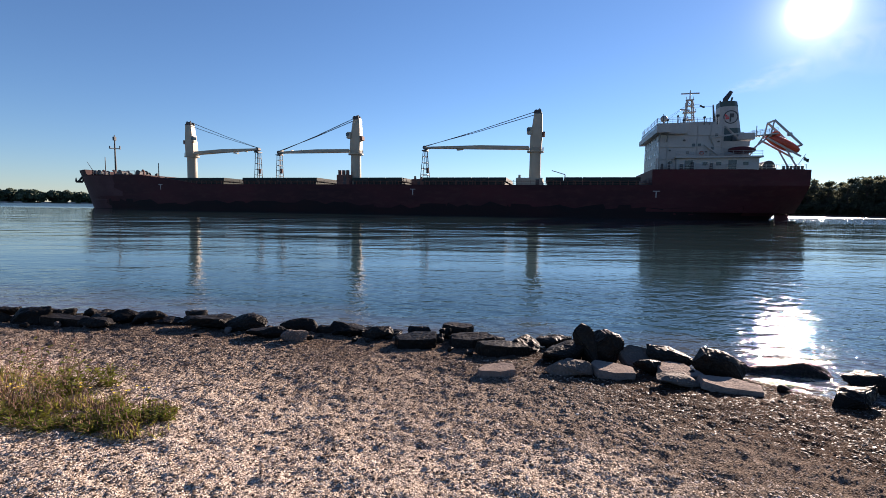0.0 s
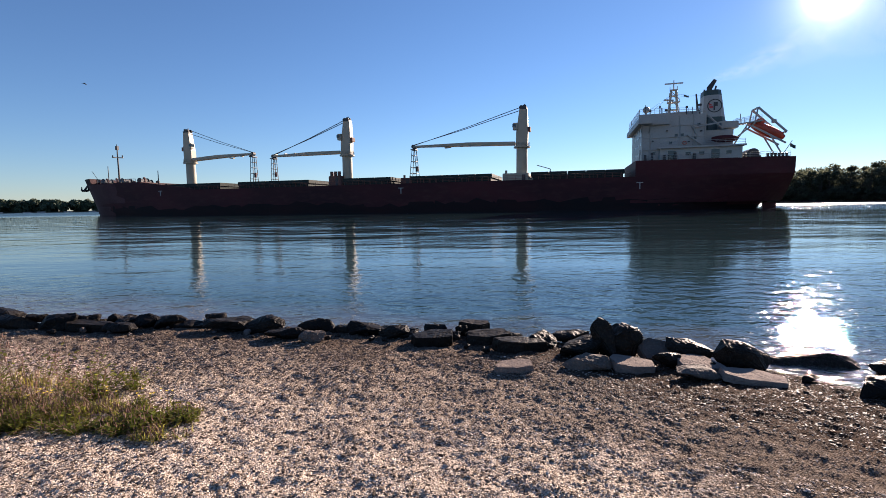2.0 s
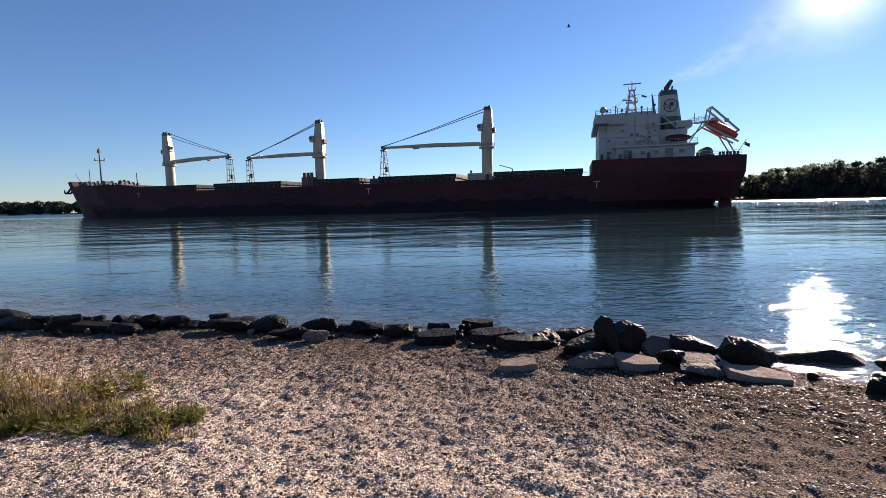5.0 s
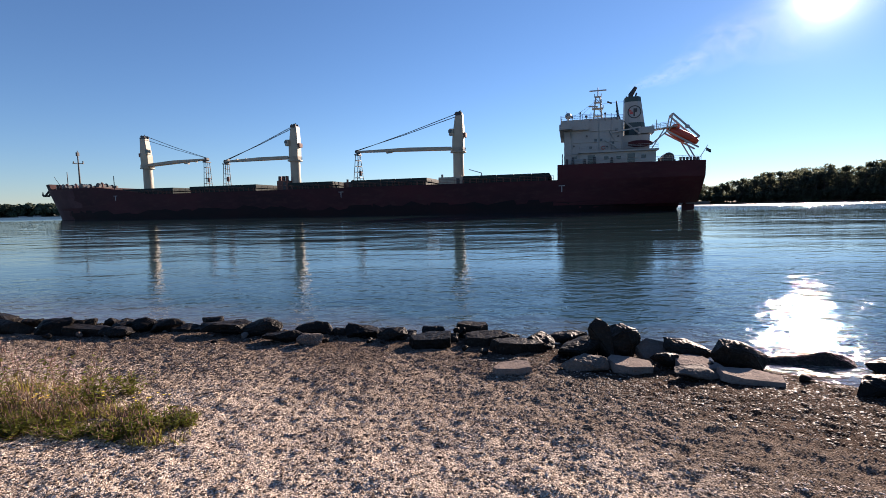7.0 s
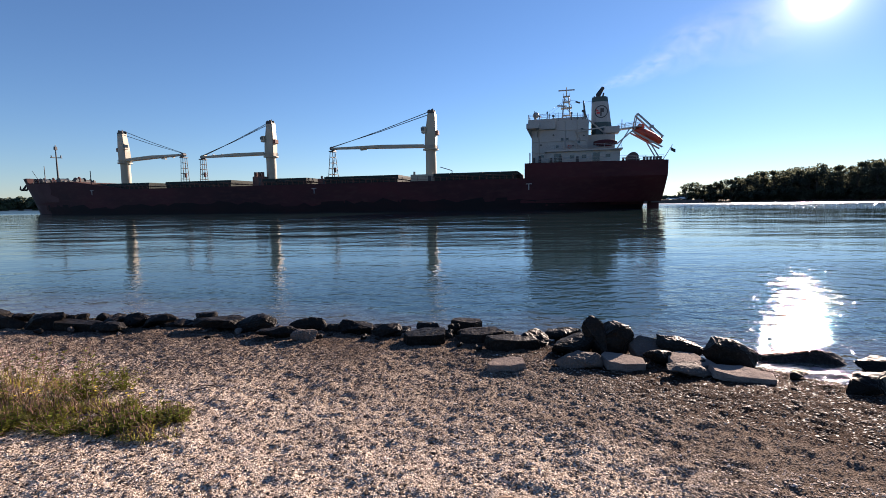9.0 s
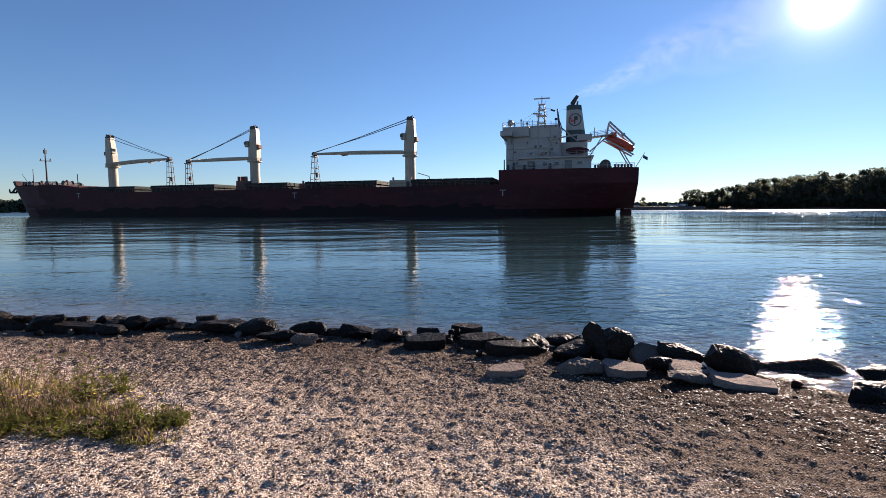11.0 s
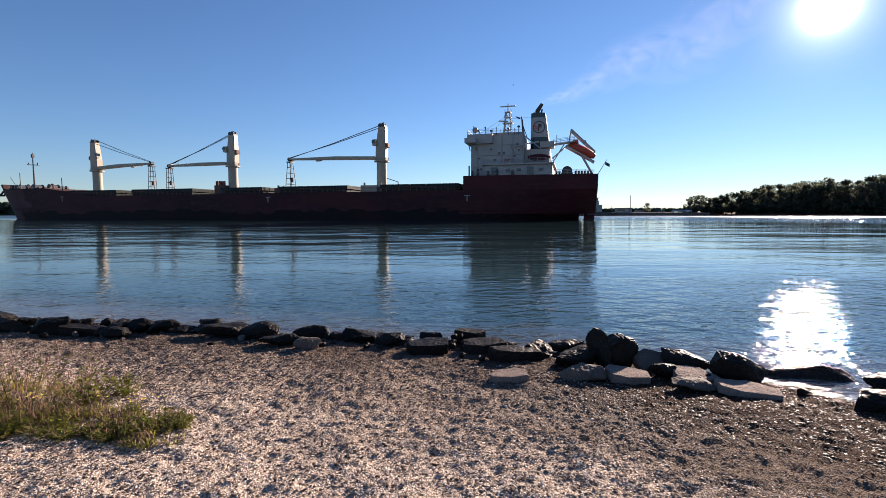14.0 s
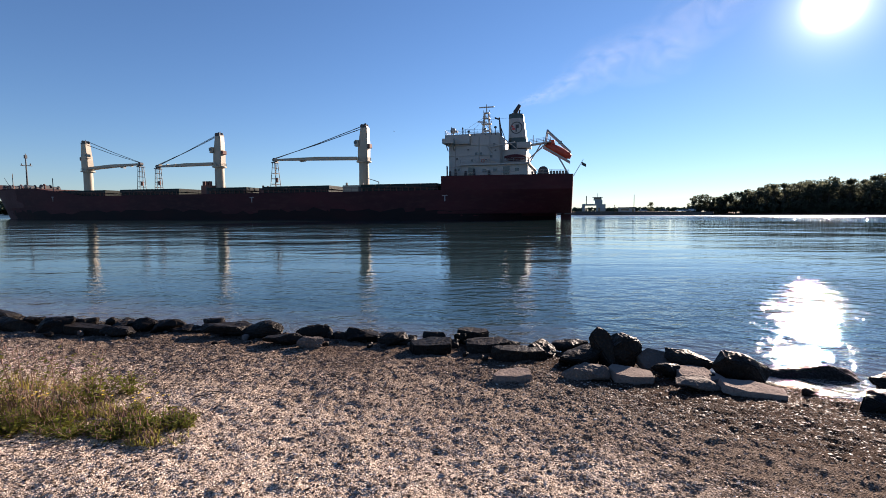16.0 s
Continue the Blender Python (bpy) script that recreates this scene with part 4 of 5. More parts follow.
def stone(name, x, y, w, d, h, mat, seed, kind, turn=0.0, tilt=(0, 0), sink=0.15, label="", category="rock", group="rocks along the waterline"):
    """A broken rock, standing with its front foot at (x, y): a hull of chance corners with worn arrises and a rough skin."""
    r = random.Random(seed)
    bm = bmesh.new()
    pts = []
    if kind == "slab":
        n = r.choice((5, 6, 7))
        a0 = r.uniform(0, 6.28)
        for i in range(n):
            a = a0 + 6.2832 * (i + r.uniform(-.28, .28)) / n
            c, q = math.cos(a), math.sin(a)
            k = .5 / (abs(c) ** 3.2 + abs(q) ** 3.2) ** (1 / 3.2) * r.uniform(.9, 1.06)
            for z, m in ((-.5, r.uniform(.92, 1.02)), (.5, r.uniform(.9, .99))):
                pts.append((c * k * m * w, q * k * m * d, z * h + r.uniform(-.07, .07) * h))
    else:
        for i in range(15):
            v = Vector((r.gauss(0, 1), r.gauss(0, 1), r.gauss(0, 1))).normalized()
            p = 3.4
            v = v / (abs(v.x) ** p + abs(v.y) ** p + abs(v.z) ** p) ** (1 / p) * r.uniform(.88, 1.06)
            if kind == "wedge" and v.z > 0:
                v.z *= .25 + .75 * min(1, max(0, .5 + .6 * v.x))
            pts.append((v.x * w / 2, v.y * d / 2, v.z * h / 2))
    for p in pts:
        bm.verts.new(p)
    bmesh.ops.convex_hull(bm, input=bm.verts[:])
    bmesh.ops.delete(bm, geom=[g for g in bm.verts if not g.link_faces], context="VERTS")
    bmesh.ops.dissolve_limit(bm, angle_limit=radians(9), verts=bm.verts[:], edges=bm.edges[:])
    bmesh.ops.bevel(bm, geom=bm.edges[:], offset=min(w, d, h) * (.07 if kind == "slab" else .06), segments=2, affect="EDGES", clamp_overlap=True)
    bmesh.ops.triangulate(bm, faces=bm.faces[:])
    step = max(.016, w * .05)
    for _ in range(4):
        far = [e for e in bm.edges if e.calc_length() > step]
        if not far:
            break
        bmesh.ops.subdivide_edges(bm, edges=far, cuts=1)
        bmesh.ops.triangulate(bm, faces=[f for f in bm.faces if len(f.verts) > 3])
    bm.normal_update()
    off = Vector((seed * 3.1, seed * 1.7, seed * 0.9))
    size = min(w, d, h)
    moved = []
    for v in bm.verts:
        c = v.co
        k = noise.noise(c * (2.2 / max(w, d)) + off) * .11 * size + noise.noise(c * 11 + off) * .011 + noise.noise(c * 34 + off) * .006
        moved.append(c + v.normal * (k * (.45 if kind == "slab" else 1)))
    for v, c in zip(bm.verts, moved):
        v.co = c
    ob = part(name, bm, mat, smooth=False)
    cy = y + d * .5
    ob.matrix_basis = pose(x, cy, max(height(x, cy), height(x, y)) + h * (.5 - sink), tilt[0], tilt[1], turn)
    return tagged(ob, label, category, group)


def rocks():
    looks = {
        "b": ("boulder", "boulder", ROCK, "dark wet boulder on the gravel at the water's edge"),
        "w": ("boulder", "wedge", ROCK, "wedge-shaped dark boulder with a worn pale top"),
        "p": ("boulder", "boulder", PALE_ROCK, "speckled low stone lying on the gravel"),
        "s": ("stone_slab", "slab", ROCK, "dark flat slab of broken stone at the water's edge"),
        "c": ("stone_slab", "slab", SLAB, "pinkish broken concrete slab lying on the gravel"),
        "t": ("stone_slab", "slab", PALE_ROCK, "tilted pale slab leaning on dark boulders")}
    seed = 40
    # look, place of the front foot, width, depth (0: by chance), height
    for k, x, y, w, d, h in (
            ("b", -6.30, 6.49, .94, .35, .21), ("b", -5.61, 6.43, .50, 0, .25), ("w", -5.47, 6.66, .50, 0, .20), ("s", -5.10, 6.40, .74, .26, .11),
            ("b", -5.01, 6.80, .30, 0, .18), ("b", -4.67, 6.58, .36, 0, .16), ("b", -4.57, 6.24, .45, 0, .16), ("b", -4.41, 6.54, .38, 0, .20),
            ("b", -4.05, 6.49, .44, 0, .18), ("s", -3.68, 6.45, .46, .2, .07), ("b", -3.42, 6.62, .34, 0, .20), ("b", -3.08, 6.22, .64, 0, .22),
            ("w", -2.53, 6.20, .52, 0, .27), ("b", -2.08, 5.74, .54, .3, .15), ("p", -1.70, 5.58, .32, 0, .17), ("b", -1.77, 6.12, .47, 0, .17),
            ("b", -1.44, 6.15, .30, .2, .12), ("b", -1.09, 6.00, .44, 0, .18), ("b", -.70, 5.86, .44, 0, .20), ("s", -.20, 5.46, .58, .46, .125),
            ("b", -.16, 6.16, .34, 0, .12), ("b", .18, 5.95, .19, 0, .19), ("s", .37, 6.10, .46, .3, .18), ("s", .52, 5.54, .60, .36, .13),
            ("s", .86, 5.16, .74, .3, .14), ("b", 1.11, 5.36, .44, 0, .22), ("w", 1.57, 5.60, .46, 0, .19), ("b", 1.54, 4.93, .66, 0, .28),
            ("c", .67, 4.40, .43, .31, .08), ("p", 1.42, 4.47, .50, 0, .16), ("b", 1.75, 4.95, .31, .34, .48), ("b", 2.00, 4.96, .37, .36, .44),
            ("t", 2.30, 4.86, .42, .36, .10), ("c", 1.87, 4.45, .48, .33, .085), ("b", 2.29, 4.62, .31, 0, .16), ("w", 2.66, 4.88, .60, 0, .30),
            ("c", 2.58, 4.45, .49, .38, .08), ("p", 2.43, 4.24, .62, .26, .11), ("w", 3.06, 4.51, .56, .42, .38), ("c", 2.87, 4.07, .57, .36, .08),
            ("b", 3.45, 4.22, .19, 0, .10), ("b", 3.85, 4.58, .95, .4, .25), ("b", 4.31, 4.20, .50, 0, .26), ("b", 3.80, 3.78, .62, .34, .19),
            ("p", 2.99, 4.84, .18, 0, .15), ("b", 4.75, 3.7, .7, 0, .24), ("b", 5.2, 3.3, .6, 0, .22), ("b", -6.95, 6.75, .7, 0, .24), ("b", -7.6, 6.95, .8, 0, .26)):
        seed += 1
        r = random.Random(seed)
        name, kind, mat, label = looks[k]
        if x < -1:
            w, h = w * 1.14, h * 1.12
        turn = r.uniform(-14, 14) + (180 if k == "w" and x > 2 else 0)
        tilt = (r.uniform(-1, 5), r.uniform(-5, 5))
        if k == "t":
            tilt = (30, 3)
        if k == "c" and x > 1.5:
            turn, tilt = -17, (3, 5)
        stone(name, x, y, w, d or w * r.uniform(.55, .75), h, mat, seed, kind, turn, tilt, -.1 if k == "t" else .16, label,
              "stone slab" if name == "stone_slab" else "rock", "slabs along the waterline" if name == "stone_slab" else "rocks along the waterline")
    r = random.Random(77)
    # low stones half in the water behind the row, and cobbles before it
    for i in range(22):
        x = -7.2 + i * .40 + r.uniform(-.1, .1)
        w = r.uniform(.2, .4)
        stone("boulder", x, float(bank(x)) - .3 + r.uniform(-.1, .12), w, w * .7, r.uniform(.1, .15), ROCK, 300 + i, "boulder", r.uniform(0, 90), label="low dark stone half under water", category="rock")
    for i in range(46):
        x = -6.5 + i * .22 + r.uniform(-.2, .2)
        w = r.uniform(.05, .13)
        stone("cobble", x, float(bank(x)) - r.uniform(.35, 1.0), w, w * r.uniform(.6, .9), w * r.uniform(.45, .7), r.choice((ROCK, ROCK, PALE_ROCK)), 400 + i, "boulder", r.uniform(0, 180), label="wet cobble among the gravel", category="rock", group="cobbles on the gravel")


rocks()


# ---- loose gravel ----
def chip():
    """A flat broken chip: six corners round a low ridge above and below."""
    a = np.arange(6) * math.pi / 3
    ring = np.stack([np.cos(a), np.sin(a) * .72, np.zeros(6)], -1)
    co = np.concatenate([ring, [(.12, .05, .27), (-.08, 0, -.3)]])
    faces = [(i, (i + 1) % 6, 6) for i in range(6)] + [((i + 1) % 6, i, 7) for i in range(6)]
    return co, np.array(faces)


def gravel(name, n, seed, dmin, dmax, smin, smax, mat, label, power=1.0, xr=(-7.5, 6.5), tilt=0.0):
    co, faces = chip()
    r = np.random.RandomState(seed)
    x = r.uniform(xr[0], xr[1], n * 3)
    d = dmin + (dmax - dmin) * r.rand(n * 3) ** power
    y = bank(x) - d
    keep = (y > 1.3) & (d > dmin + tilt * np.clip(x, -1, 4)) & (np.abs(x) < 1.1 * y + 1.2)
    x, y = x[keep][:n], y[keep][:n]
    n = len(x)
    s = smin + (smax - smin) * r.rand(n) ** 2.2
    z = base_height(x, y) + relief(x, y) + s * .2
    shape = r.uniform(.6, 1.3, (n, 1, 3))
    v = co[None] * shape * r.uniform(.75, 1.25, (n, len(co), 1))
    a, t = r.uniform(0, 6.28, n), r.normal(0, .33, n)
    ca, sa, ct, st = np.cos(a)[:, None], np.sin(a)[:, None], np.cos(t)[:, None], np.sin(t)[:, None]
    X, Y, Z = v[..., 0], v[..., 1] * ct - v[..., 2] * st, v[..., 1] * st + v[..., 2] * ct
    X, Y = X * ca - Y * sa, X * sa + Y * ca
    v = np.stack([X, Y, Z], -1) * s[:, None, None] + np.stack([x, y, z], -1)[:, None]
    f = faces[None] + (np.arange(n) * len(co))[:, None, None]
    me = bpy.data.meshes.new(name)
    me.from_pydata(v.reshape(-1, 3).tolist(), [], f.reshape(-1, 3).tolist())
    me.materials.append(mat)
    tagged(new(name, me), label, "gravel", kind="stuff")


gravel("wet_gravel", 40000, 3, -0.25, 2.2, .006, .0165, WET_CHIP, "dark wet pebbles and chips along the waterline", 1.2)
gravel("brown_gravel", 50000, 6, 0.9, 4.2, .0055, .017, CHIP, "brown and pale stone chips strewn over the sand", xr=(-7.5, 1.8))
gravel("damp_gravel", 12000, 7, 1.4, 4.2, .0045, .012, CHIP, "brown damp stone chips pressed into grey sand", xr=(1.0, 6.5))
gravel("dry_gravel", 34000, 4, 2.5, 5.6, .004, .0115, SHELL, "pale shell grit strewn over sand", tilt=0.15)


# ---- weeds on the beach ----
def blades(name, spots, mat, label, seed, tall, wide, lean=.5):
    r = random.Random(seed)
    vs, fs = [], []
    for x, y, k in spots:
        z = height(x, y) + float(relief(np.array([x]), np.array([y]))[0]) - .01
        h, a, w = tall * k * r.uniform(.5, 1.15), r.uniform(0, 6.28), wide * r.uniform(.6, 1.3)
        dx, dy, l = math.cos(a), math.sin(a), lean * r.random() * tall * k
        i = len(vs)
        for q in (0, .4, .75, 1):
            ww = w * (1 - q * q) + .0006
            px, py, pz = x + dx * l * q * q, y + dy * l * q * q, z + h * q * (1 - .25 * q * l / (tall * k))
            vs += [(px - dy * ww, py + dx * ww, pz), (px + dy * ww, py - dx * ww, pz)]
        fs += [(i, i + 1, i + 3, i + 2), (i + 2, i + 3, i + 5, i + 4), (i + 4, i + 5, i + 7, i + 6)]
    me = bpy.data.meshes.new(name)
    me.from_pydata(vs, [], fs)
    me.materials.append(mat)
    return tagged(new(name, me), label, "grass", kind="stuff")


def patch_spots(n, seed):
    r = random.Random(seed)
    got = []
    while len(got) < n:
        x, y = r.uniform(-5.2, -1.8), r.uniform(2.95, 4.5)
        front = 3.1 + .1 * math.sin(x * 4) + .05 * (x + 1.7) * -1
        reach = .28 + .33 * max(0, -x - 1.9) + .12 * math.sin(x * 5)
        if y < front or y > front + reach * (.6 + .8 * r.random()):
            continue
        if noise.noise((x * 3.5, y * 3.5, 2)) < .04 and r.random() < .9:
            continue
        got.append((x, y, .55 + .9 * max(0, -x - 2.4) * .45 + .35 * max(0, noise.noise((x * 2, y * 2, 5)))))
    return got


blades("grass", patch_spots(5600, 11), GRASS, "sparse green and yellowing beach grass", 12, .115, .004, 1.5)
blades("dry_grass", patch_spots(3000, 13), DRY, "dry reddish weed stalks among the grass", 14, .16, .003, 1.2)


def herb(seed, tall, spread, stems, heads=.2):
    """A leafy weed: thin stems with small leaves and brown seed heads."""
    r = random.Random(seed)
    base = thing("weed_plant", "low leafy weed with reddish seed stalks on the sand", "weed", group="weeds on the beach")
    sb, lb, hb = bmesh.new(), bmesh.new(), bmesh.new()
    for _ in range(stems):
        a, k = r.uniform(0, 6.28), r.uniform(.5, 1)
        tip = Vector((math.cos(a) * spread * r.random(), math.sin(a) * spread * r.random(), tall * k))
        root = Vector((tip.x * .35, tip.y * .35, -.015))
        rod(sb, root, tip, .0025, .0012, 4)
        for i in range(13):
            q = r.uniform(.05, .95)
            p = root.lerp(tip, q)
            b, ln = r.uniform(0, 6.28), r.uniform(.02, .05)
            d = Vector((math.cos(b), math.sin(b), r.uniform(-.2, .7))) * ln
            s = Vector((-math.sin(b), math.cos(b), 0)) * ln * .3
            vs = [lb.verts.new(c) for c in (p, p + d * .5 + s, p + d, p + d * .5 - s)]
            lb.faces.new(vs)
        if r.random() < heads:
            rod(hb, tip - Vector((0, 0, .012)), tip + Vector((0, 0, .03)), .005, .002, 5)
    part("stem", sb, DRY, base)
    tagged(part("leaf", lb, HERB, base), kind="stuff")
    tagged(part("seed_head", hb, DRY, base), kind="stuff")
    return base


herb_a, herb_b = herb(1, .13, .3, 60), herb(2, .26, .3, 36)
herb_c = herb(3, .5, .5, 22, .8)
tagged(herb_b, "upright green weed with narrow leaves on the sand")
tagged(herb_c, "tall thin reddish weed stalks on the sand")


def put(ob, x, y, turn, size):
    return pose(x, y, height(x, y), 0, 0, turn) @ Matrix.Scale(size, 4)


herb_a.matrix_basis = put(herb_a, -2.12, 3.34, 0, .95)
herb_b.matrix_basis = put(herb_b, -3.0, 3.85, 0, 1)
herb_c.matrix_basis = put(herb_c, -3.5, 3.75, 0, 1)
for ob, x, y, turn, size in ((herb_a, -2.3, 3.26, 70, .9), (herb_a, -2.0, 3.42, 140, .7), (herb_a, -2.4, 3.3, 200, .8), (herb_a, -2.65, 3.22, 20, .8),
                             (herb_a, -2.9, 3.35, 100, .9), (herb_a, -3.25, 3.25, 10, 1.05), (herb_a, -3.6, 3.4, 60, 1.2),
                             (herb_b, -3.15, 3.3, 70, .7), (herb_b, -2.85, 4.1, 130, .8), (herb_b, -3.6, 3.2, 200, .8), (herb_b, -3.9, 3.6, 40, 1), (herb_b, -2.45, 3.6, 40, .5),
                             (herb_c, -3.3, 4.0, 80, .8), (herb_c, -3.75, 3.5, 150, 1), (herb_c, -4.1, 4.0, 220, 1), (herb_c, -3.05, 3.55, 10, .6)):
    copy_thing(ob, put(ob, x, y, turn, size))


PETAL = {"yellow": material("yellow_petal", (0.75, 0.55, 0.05), 0.6, second=(0.6, 0.38, 0.04), scale=20),
         "pink": material("pink_petal", (0.7, 0.5, 0.45), 0.6, second=(0.5, 0.33, 0.3), scale=20)}


def wildflower(x, y, tall, tone, seed, heads):
    """A thin branching stalk with small round flower heads."""
    r = random.Random(seed)
    f = thing("wildflower", "thin wildflower with small %s heads among the weeds" % tone, "flower", pose(x, y, height(x, y) - .01), "wildflowers on the beach")
    top = Vector((r.uniform(-.04, .04), r.uniform(-.04, .04), tall))
    sb = rod(bmesh.new(), (0, 0, 0), top, .003, .0015, 5)
    for _ in range(heads):
        p = top * r.uniform(.7, .95)
        q = p + Vector((r.uniform(-.07, .07), r.uniform(-.07, .07), r.uniform(.02, .07)))
        rod(sb, p, q, .0015, .001, 4)
        bm = bmesh.new()
        for k in range(7):
            a = k * .8976
            d = Vector((math.cos(a), math.sin(a), .35)) * r.uniform(.011, .016)
            w = Vector((-math.sin(a), math.cos(a), 0)) * .005
            v = [bm.verts.new(c) for c in (q, q + d * .6 + w, q + d, q + d * .6 - w)]
            bm.faces.new(v)
        part("flower_head", bm, PETAL[tone], f, "small %s flower head" % tone)
    part("stem", sb, DRY, f)


for i, (x, y, tall, tone, heads) in enumerate(((-2.32, 3.5, .2, "yellow", 5), (-2.22, 3.55, .18, "yellow", 3), (-2.62, 3.5, .2, "yellow", 3), (-3.05, 3.45, .24, "yellow", 5), (-3.2, 3.5, .2, "yellow", 4),
                                               (-3.5, 3.75, .42, "pink", 7), (-3.35, 3.9, .36, "pink", 6), (-3.7, 3.9, .45, "pink", 7), (-3.2, 3.85, .3, "pink", 5), (-3.55, 4.1, .36, "pink", 6))):
    wildflower(x, y, tall, tone, 60 + i, heads)


bm = bmesh.new()
prev = None
for i in range(7):
    k = i / 6
    w = .014 * math.sin(math.pi * (.12 + .8 * k)) ** .6
    ring = [bm.verts.new((.085 * (k - .5), dy * w + .006 * math.sin(k * 5), dz * .006 + .004 * math.sin(k * 3))) for dy, dz in ((-1, 0), (-.5, 1), (.6, 1), (1, 0), (.4, -1), (-.6, -1))]
    if prev:
        for j in range(6):
            bm.faces.new((prev[j], prev[(j + 1) % 6], ring[(j + 1) % 6], ring[j]))
    else:
        bm.faces.new(ring[::-1])
    prev = ring
bm.faces.new(prev)
splinter = part("driftwood", bm, material("bleached_wood", (0.5, 0.33, 0.2), 0.8, second=(0.36, 0.23, 0.14), scale=12, stretch=(.3, 2, 2)))
splinter.matrix_basis = pose(.33, 2.34, height(.33, 2.34) + .016, 4, -3, 12)
tagged(splinter, "small pale splinter of driftwood on the sand", "driftwood")


def twig(x, y, turn, ln, seed):
    r = random.Random(seed)
    bm = bmesh.new()
    p = Vector((0, 0, .012))
    for i in range(5):
        q = p + Vector((ln / 5, r.uniform(-.015, .015), r.uniform(-.004, .01)))
        rod(bm, p, q, .006 * (1 - i * .14), .006 * (1 - (i + 1) * .14), 5)
        if i in (1, 3):
            rod(bm, q, q + Vector((.04, r.choice((-1, 1)) * .03, .012)), .003, .0015, 4)
        p = q
    ob = part("twig", bm, BARK)
    ob.matrix_basis = pose(x, y, height(x, y) + .008, 0, 0, turn)
    tagged(ob, "thin dry driftwood twig lying on the sand", "twig", "twigs on the beach")


for i, (x, y, turn, ln) in enumerate(((-2.2, 3.95, 15, .28), (-2.0, 4.05, 170, .2), (-2.5, 4.6, 30, .25), (-1.9, 3.75, 80, .16), (.9, 3.2, 20, .15), (-1.2, 4.6, -15, .2), (.1, 3.5, 60, .12), (-3.0, 4.9, 10, .3), (2.2, 3.3, -30, .16), (-.6, 2.9, 130, .1))):
    twig(x, y, turn, ln, i)


# ---- far banks ----
def far_place(az, r):
    return r * math.sin(radians(az)), r * math.cos(radians(az))


def crown_mesh(name, clumps, per, leaf, seed, mat):
    """Many leaf faces in uneven clumps (x, y, z, radius)."""
    r = np.random.RandomState(seed)
    c = np.repeat(np.array(clumps), per, 0)
    n = len(c)
    d = r.normal(size=(n, 3))
    d /= np.linalg.norm(d, axis=1)[:, None]
    p = c[:, :3] + d * (c[:, 3] * r.uniform(.35, 1.08, n) ** .6)[:, None] * np.array([1, 1, .8])
    a = r.normal(size=(n, 3))
    a /= np.linalg.norm(a, axis=1)[:, None]
    b = np.cross(a, r.normal(size=(n, 3)))
    b /= np.linalg.norm(b, axis=1)[:, None]
    s = leaf * r.uniform(.5, 1.3, n)[:, None]
    v = np.stack([p - a * s, p + b * s * .6, p + a * s, p - b * s * .6], 1).reshape(-1, 3)
    me = bpy.data.meshes.new(name)
    me.from_pydata(v.tolist(), [], np.arange(n * 4).reshape(-1, 4).tolist())
    me.materials.append(mat)
    return new(name, me)


def tree(seed, tall, wide, open_crown):
    r = random.Random(seed)
    t = thing("tree", "dark leafy deciduous tree on the far bank", "tree", group="trees on the wooded point")
    bm = bmesh.new()
    rod(bm, (0, 0, -1), (.1, 0, tall * .45), tall * .018, tall * .012, 8)
    rod(bm, (.1, 0, tall * .45), (.2, .1, tall * .85), tall * .012, tall * .004, 7)
    clumps = []
    for i in range(22 if not open_crown else 14):
        z = r.uniform(.22, .95)
        reach = wide * math.sin(math.pi * min(1, .12 + z * .86)) * r.uniform(.25, 1)
        a = r.uniform(0, 6.28)
        p = (reach * math.cos(a), reach * math.sin(a), z * tall)
        rod(bm, (.1, 0, max(.2, z - .22) * tall), p, tall * .006, tall * .002, 5)
        clumps.append((*p, wide * r.uniform(.2, .42) * (.75 if open_crown else 1)))
    part("trunk", bm, BARK, t)
    cr = crown_mesh("crown", clumps, 75 if not open_crown else 48, .42, seed, LEAF)
    cr.parent = t
    return t


protos = [tree(21, 16, 5.2, False), tree(22, 17, 4.4, False), tree(23, 15, 5.8, False), tree(24, 13, 3.4, True)]
rr = random.Random(8)
spots = []
for az, h in ((27.8, 7.5), (28.2, 9.0), (28.6, 9.6), (29.0, 9.4), (29.4, 8.5), (29.9, 7.5), (30.3, 7.8), (30.9, 8.6), (31.6, 9.2), (32.2, 9.8), (32.6, 10.2)):
    spots.append((az, 329 + (az * 7) % 5, h, (0, 2)[int(az * 10) % 2]))
for az, h in ((30.3, 8.5), (30.8, 10), (31.3, 10.5), (31.8, 11), (32.3, 11), (32.7, 12)):
    spots.append((az, 330, h, 3))
az = 33.1
while az < 50:
    top = np.interp(az, (33, 34.2, 35.6, 36.3, 37, 39, 41, 43, 47), (14.5, 16, 18.5, 19.5, 18.5, 18.5, 19.5, 20, 21))
    spots.append((az, 331 + rr.uniform(0, 5), top * rr.uniform(.84, 1.0), rr.choice((0, 1, 2))))
    spots.append((az + .2, 342 + rr.uniform(0, 8), top * rr.uniform(.88, 1.06), rr.choice((0, 1, 2))))
    az += rr.uniform(.5, .85)
spots.append((23.7, 560, 8.0, 2))
for n, (az, r, h, k) in enumerate(spots):
    x, y = far_place(az, r)
    ob = protos[k]
    m = pose(x, y, height(x, y), 0, 0, rr.uniform(0, 360)) @ Matrix.Scale((1.35 if az < 33 else 1.0) * h / (16, 17, 15, 13)[k], 4)
    if any(q[3] == k for q in spots[n + 1:]):
        copy_thing(ob, m)
    else:
        ob.matrix_basis = m


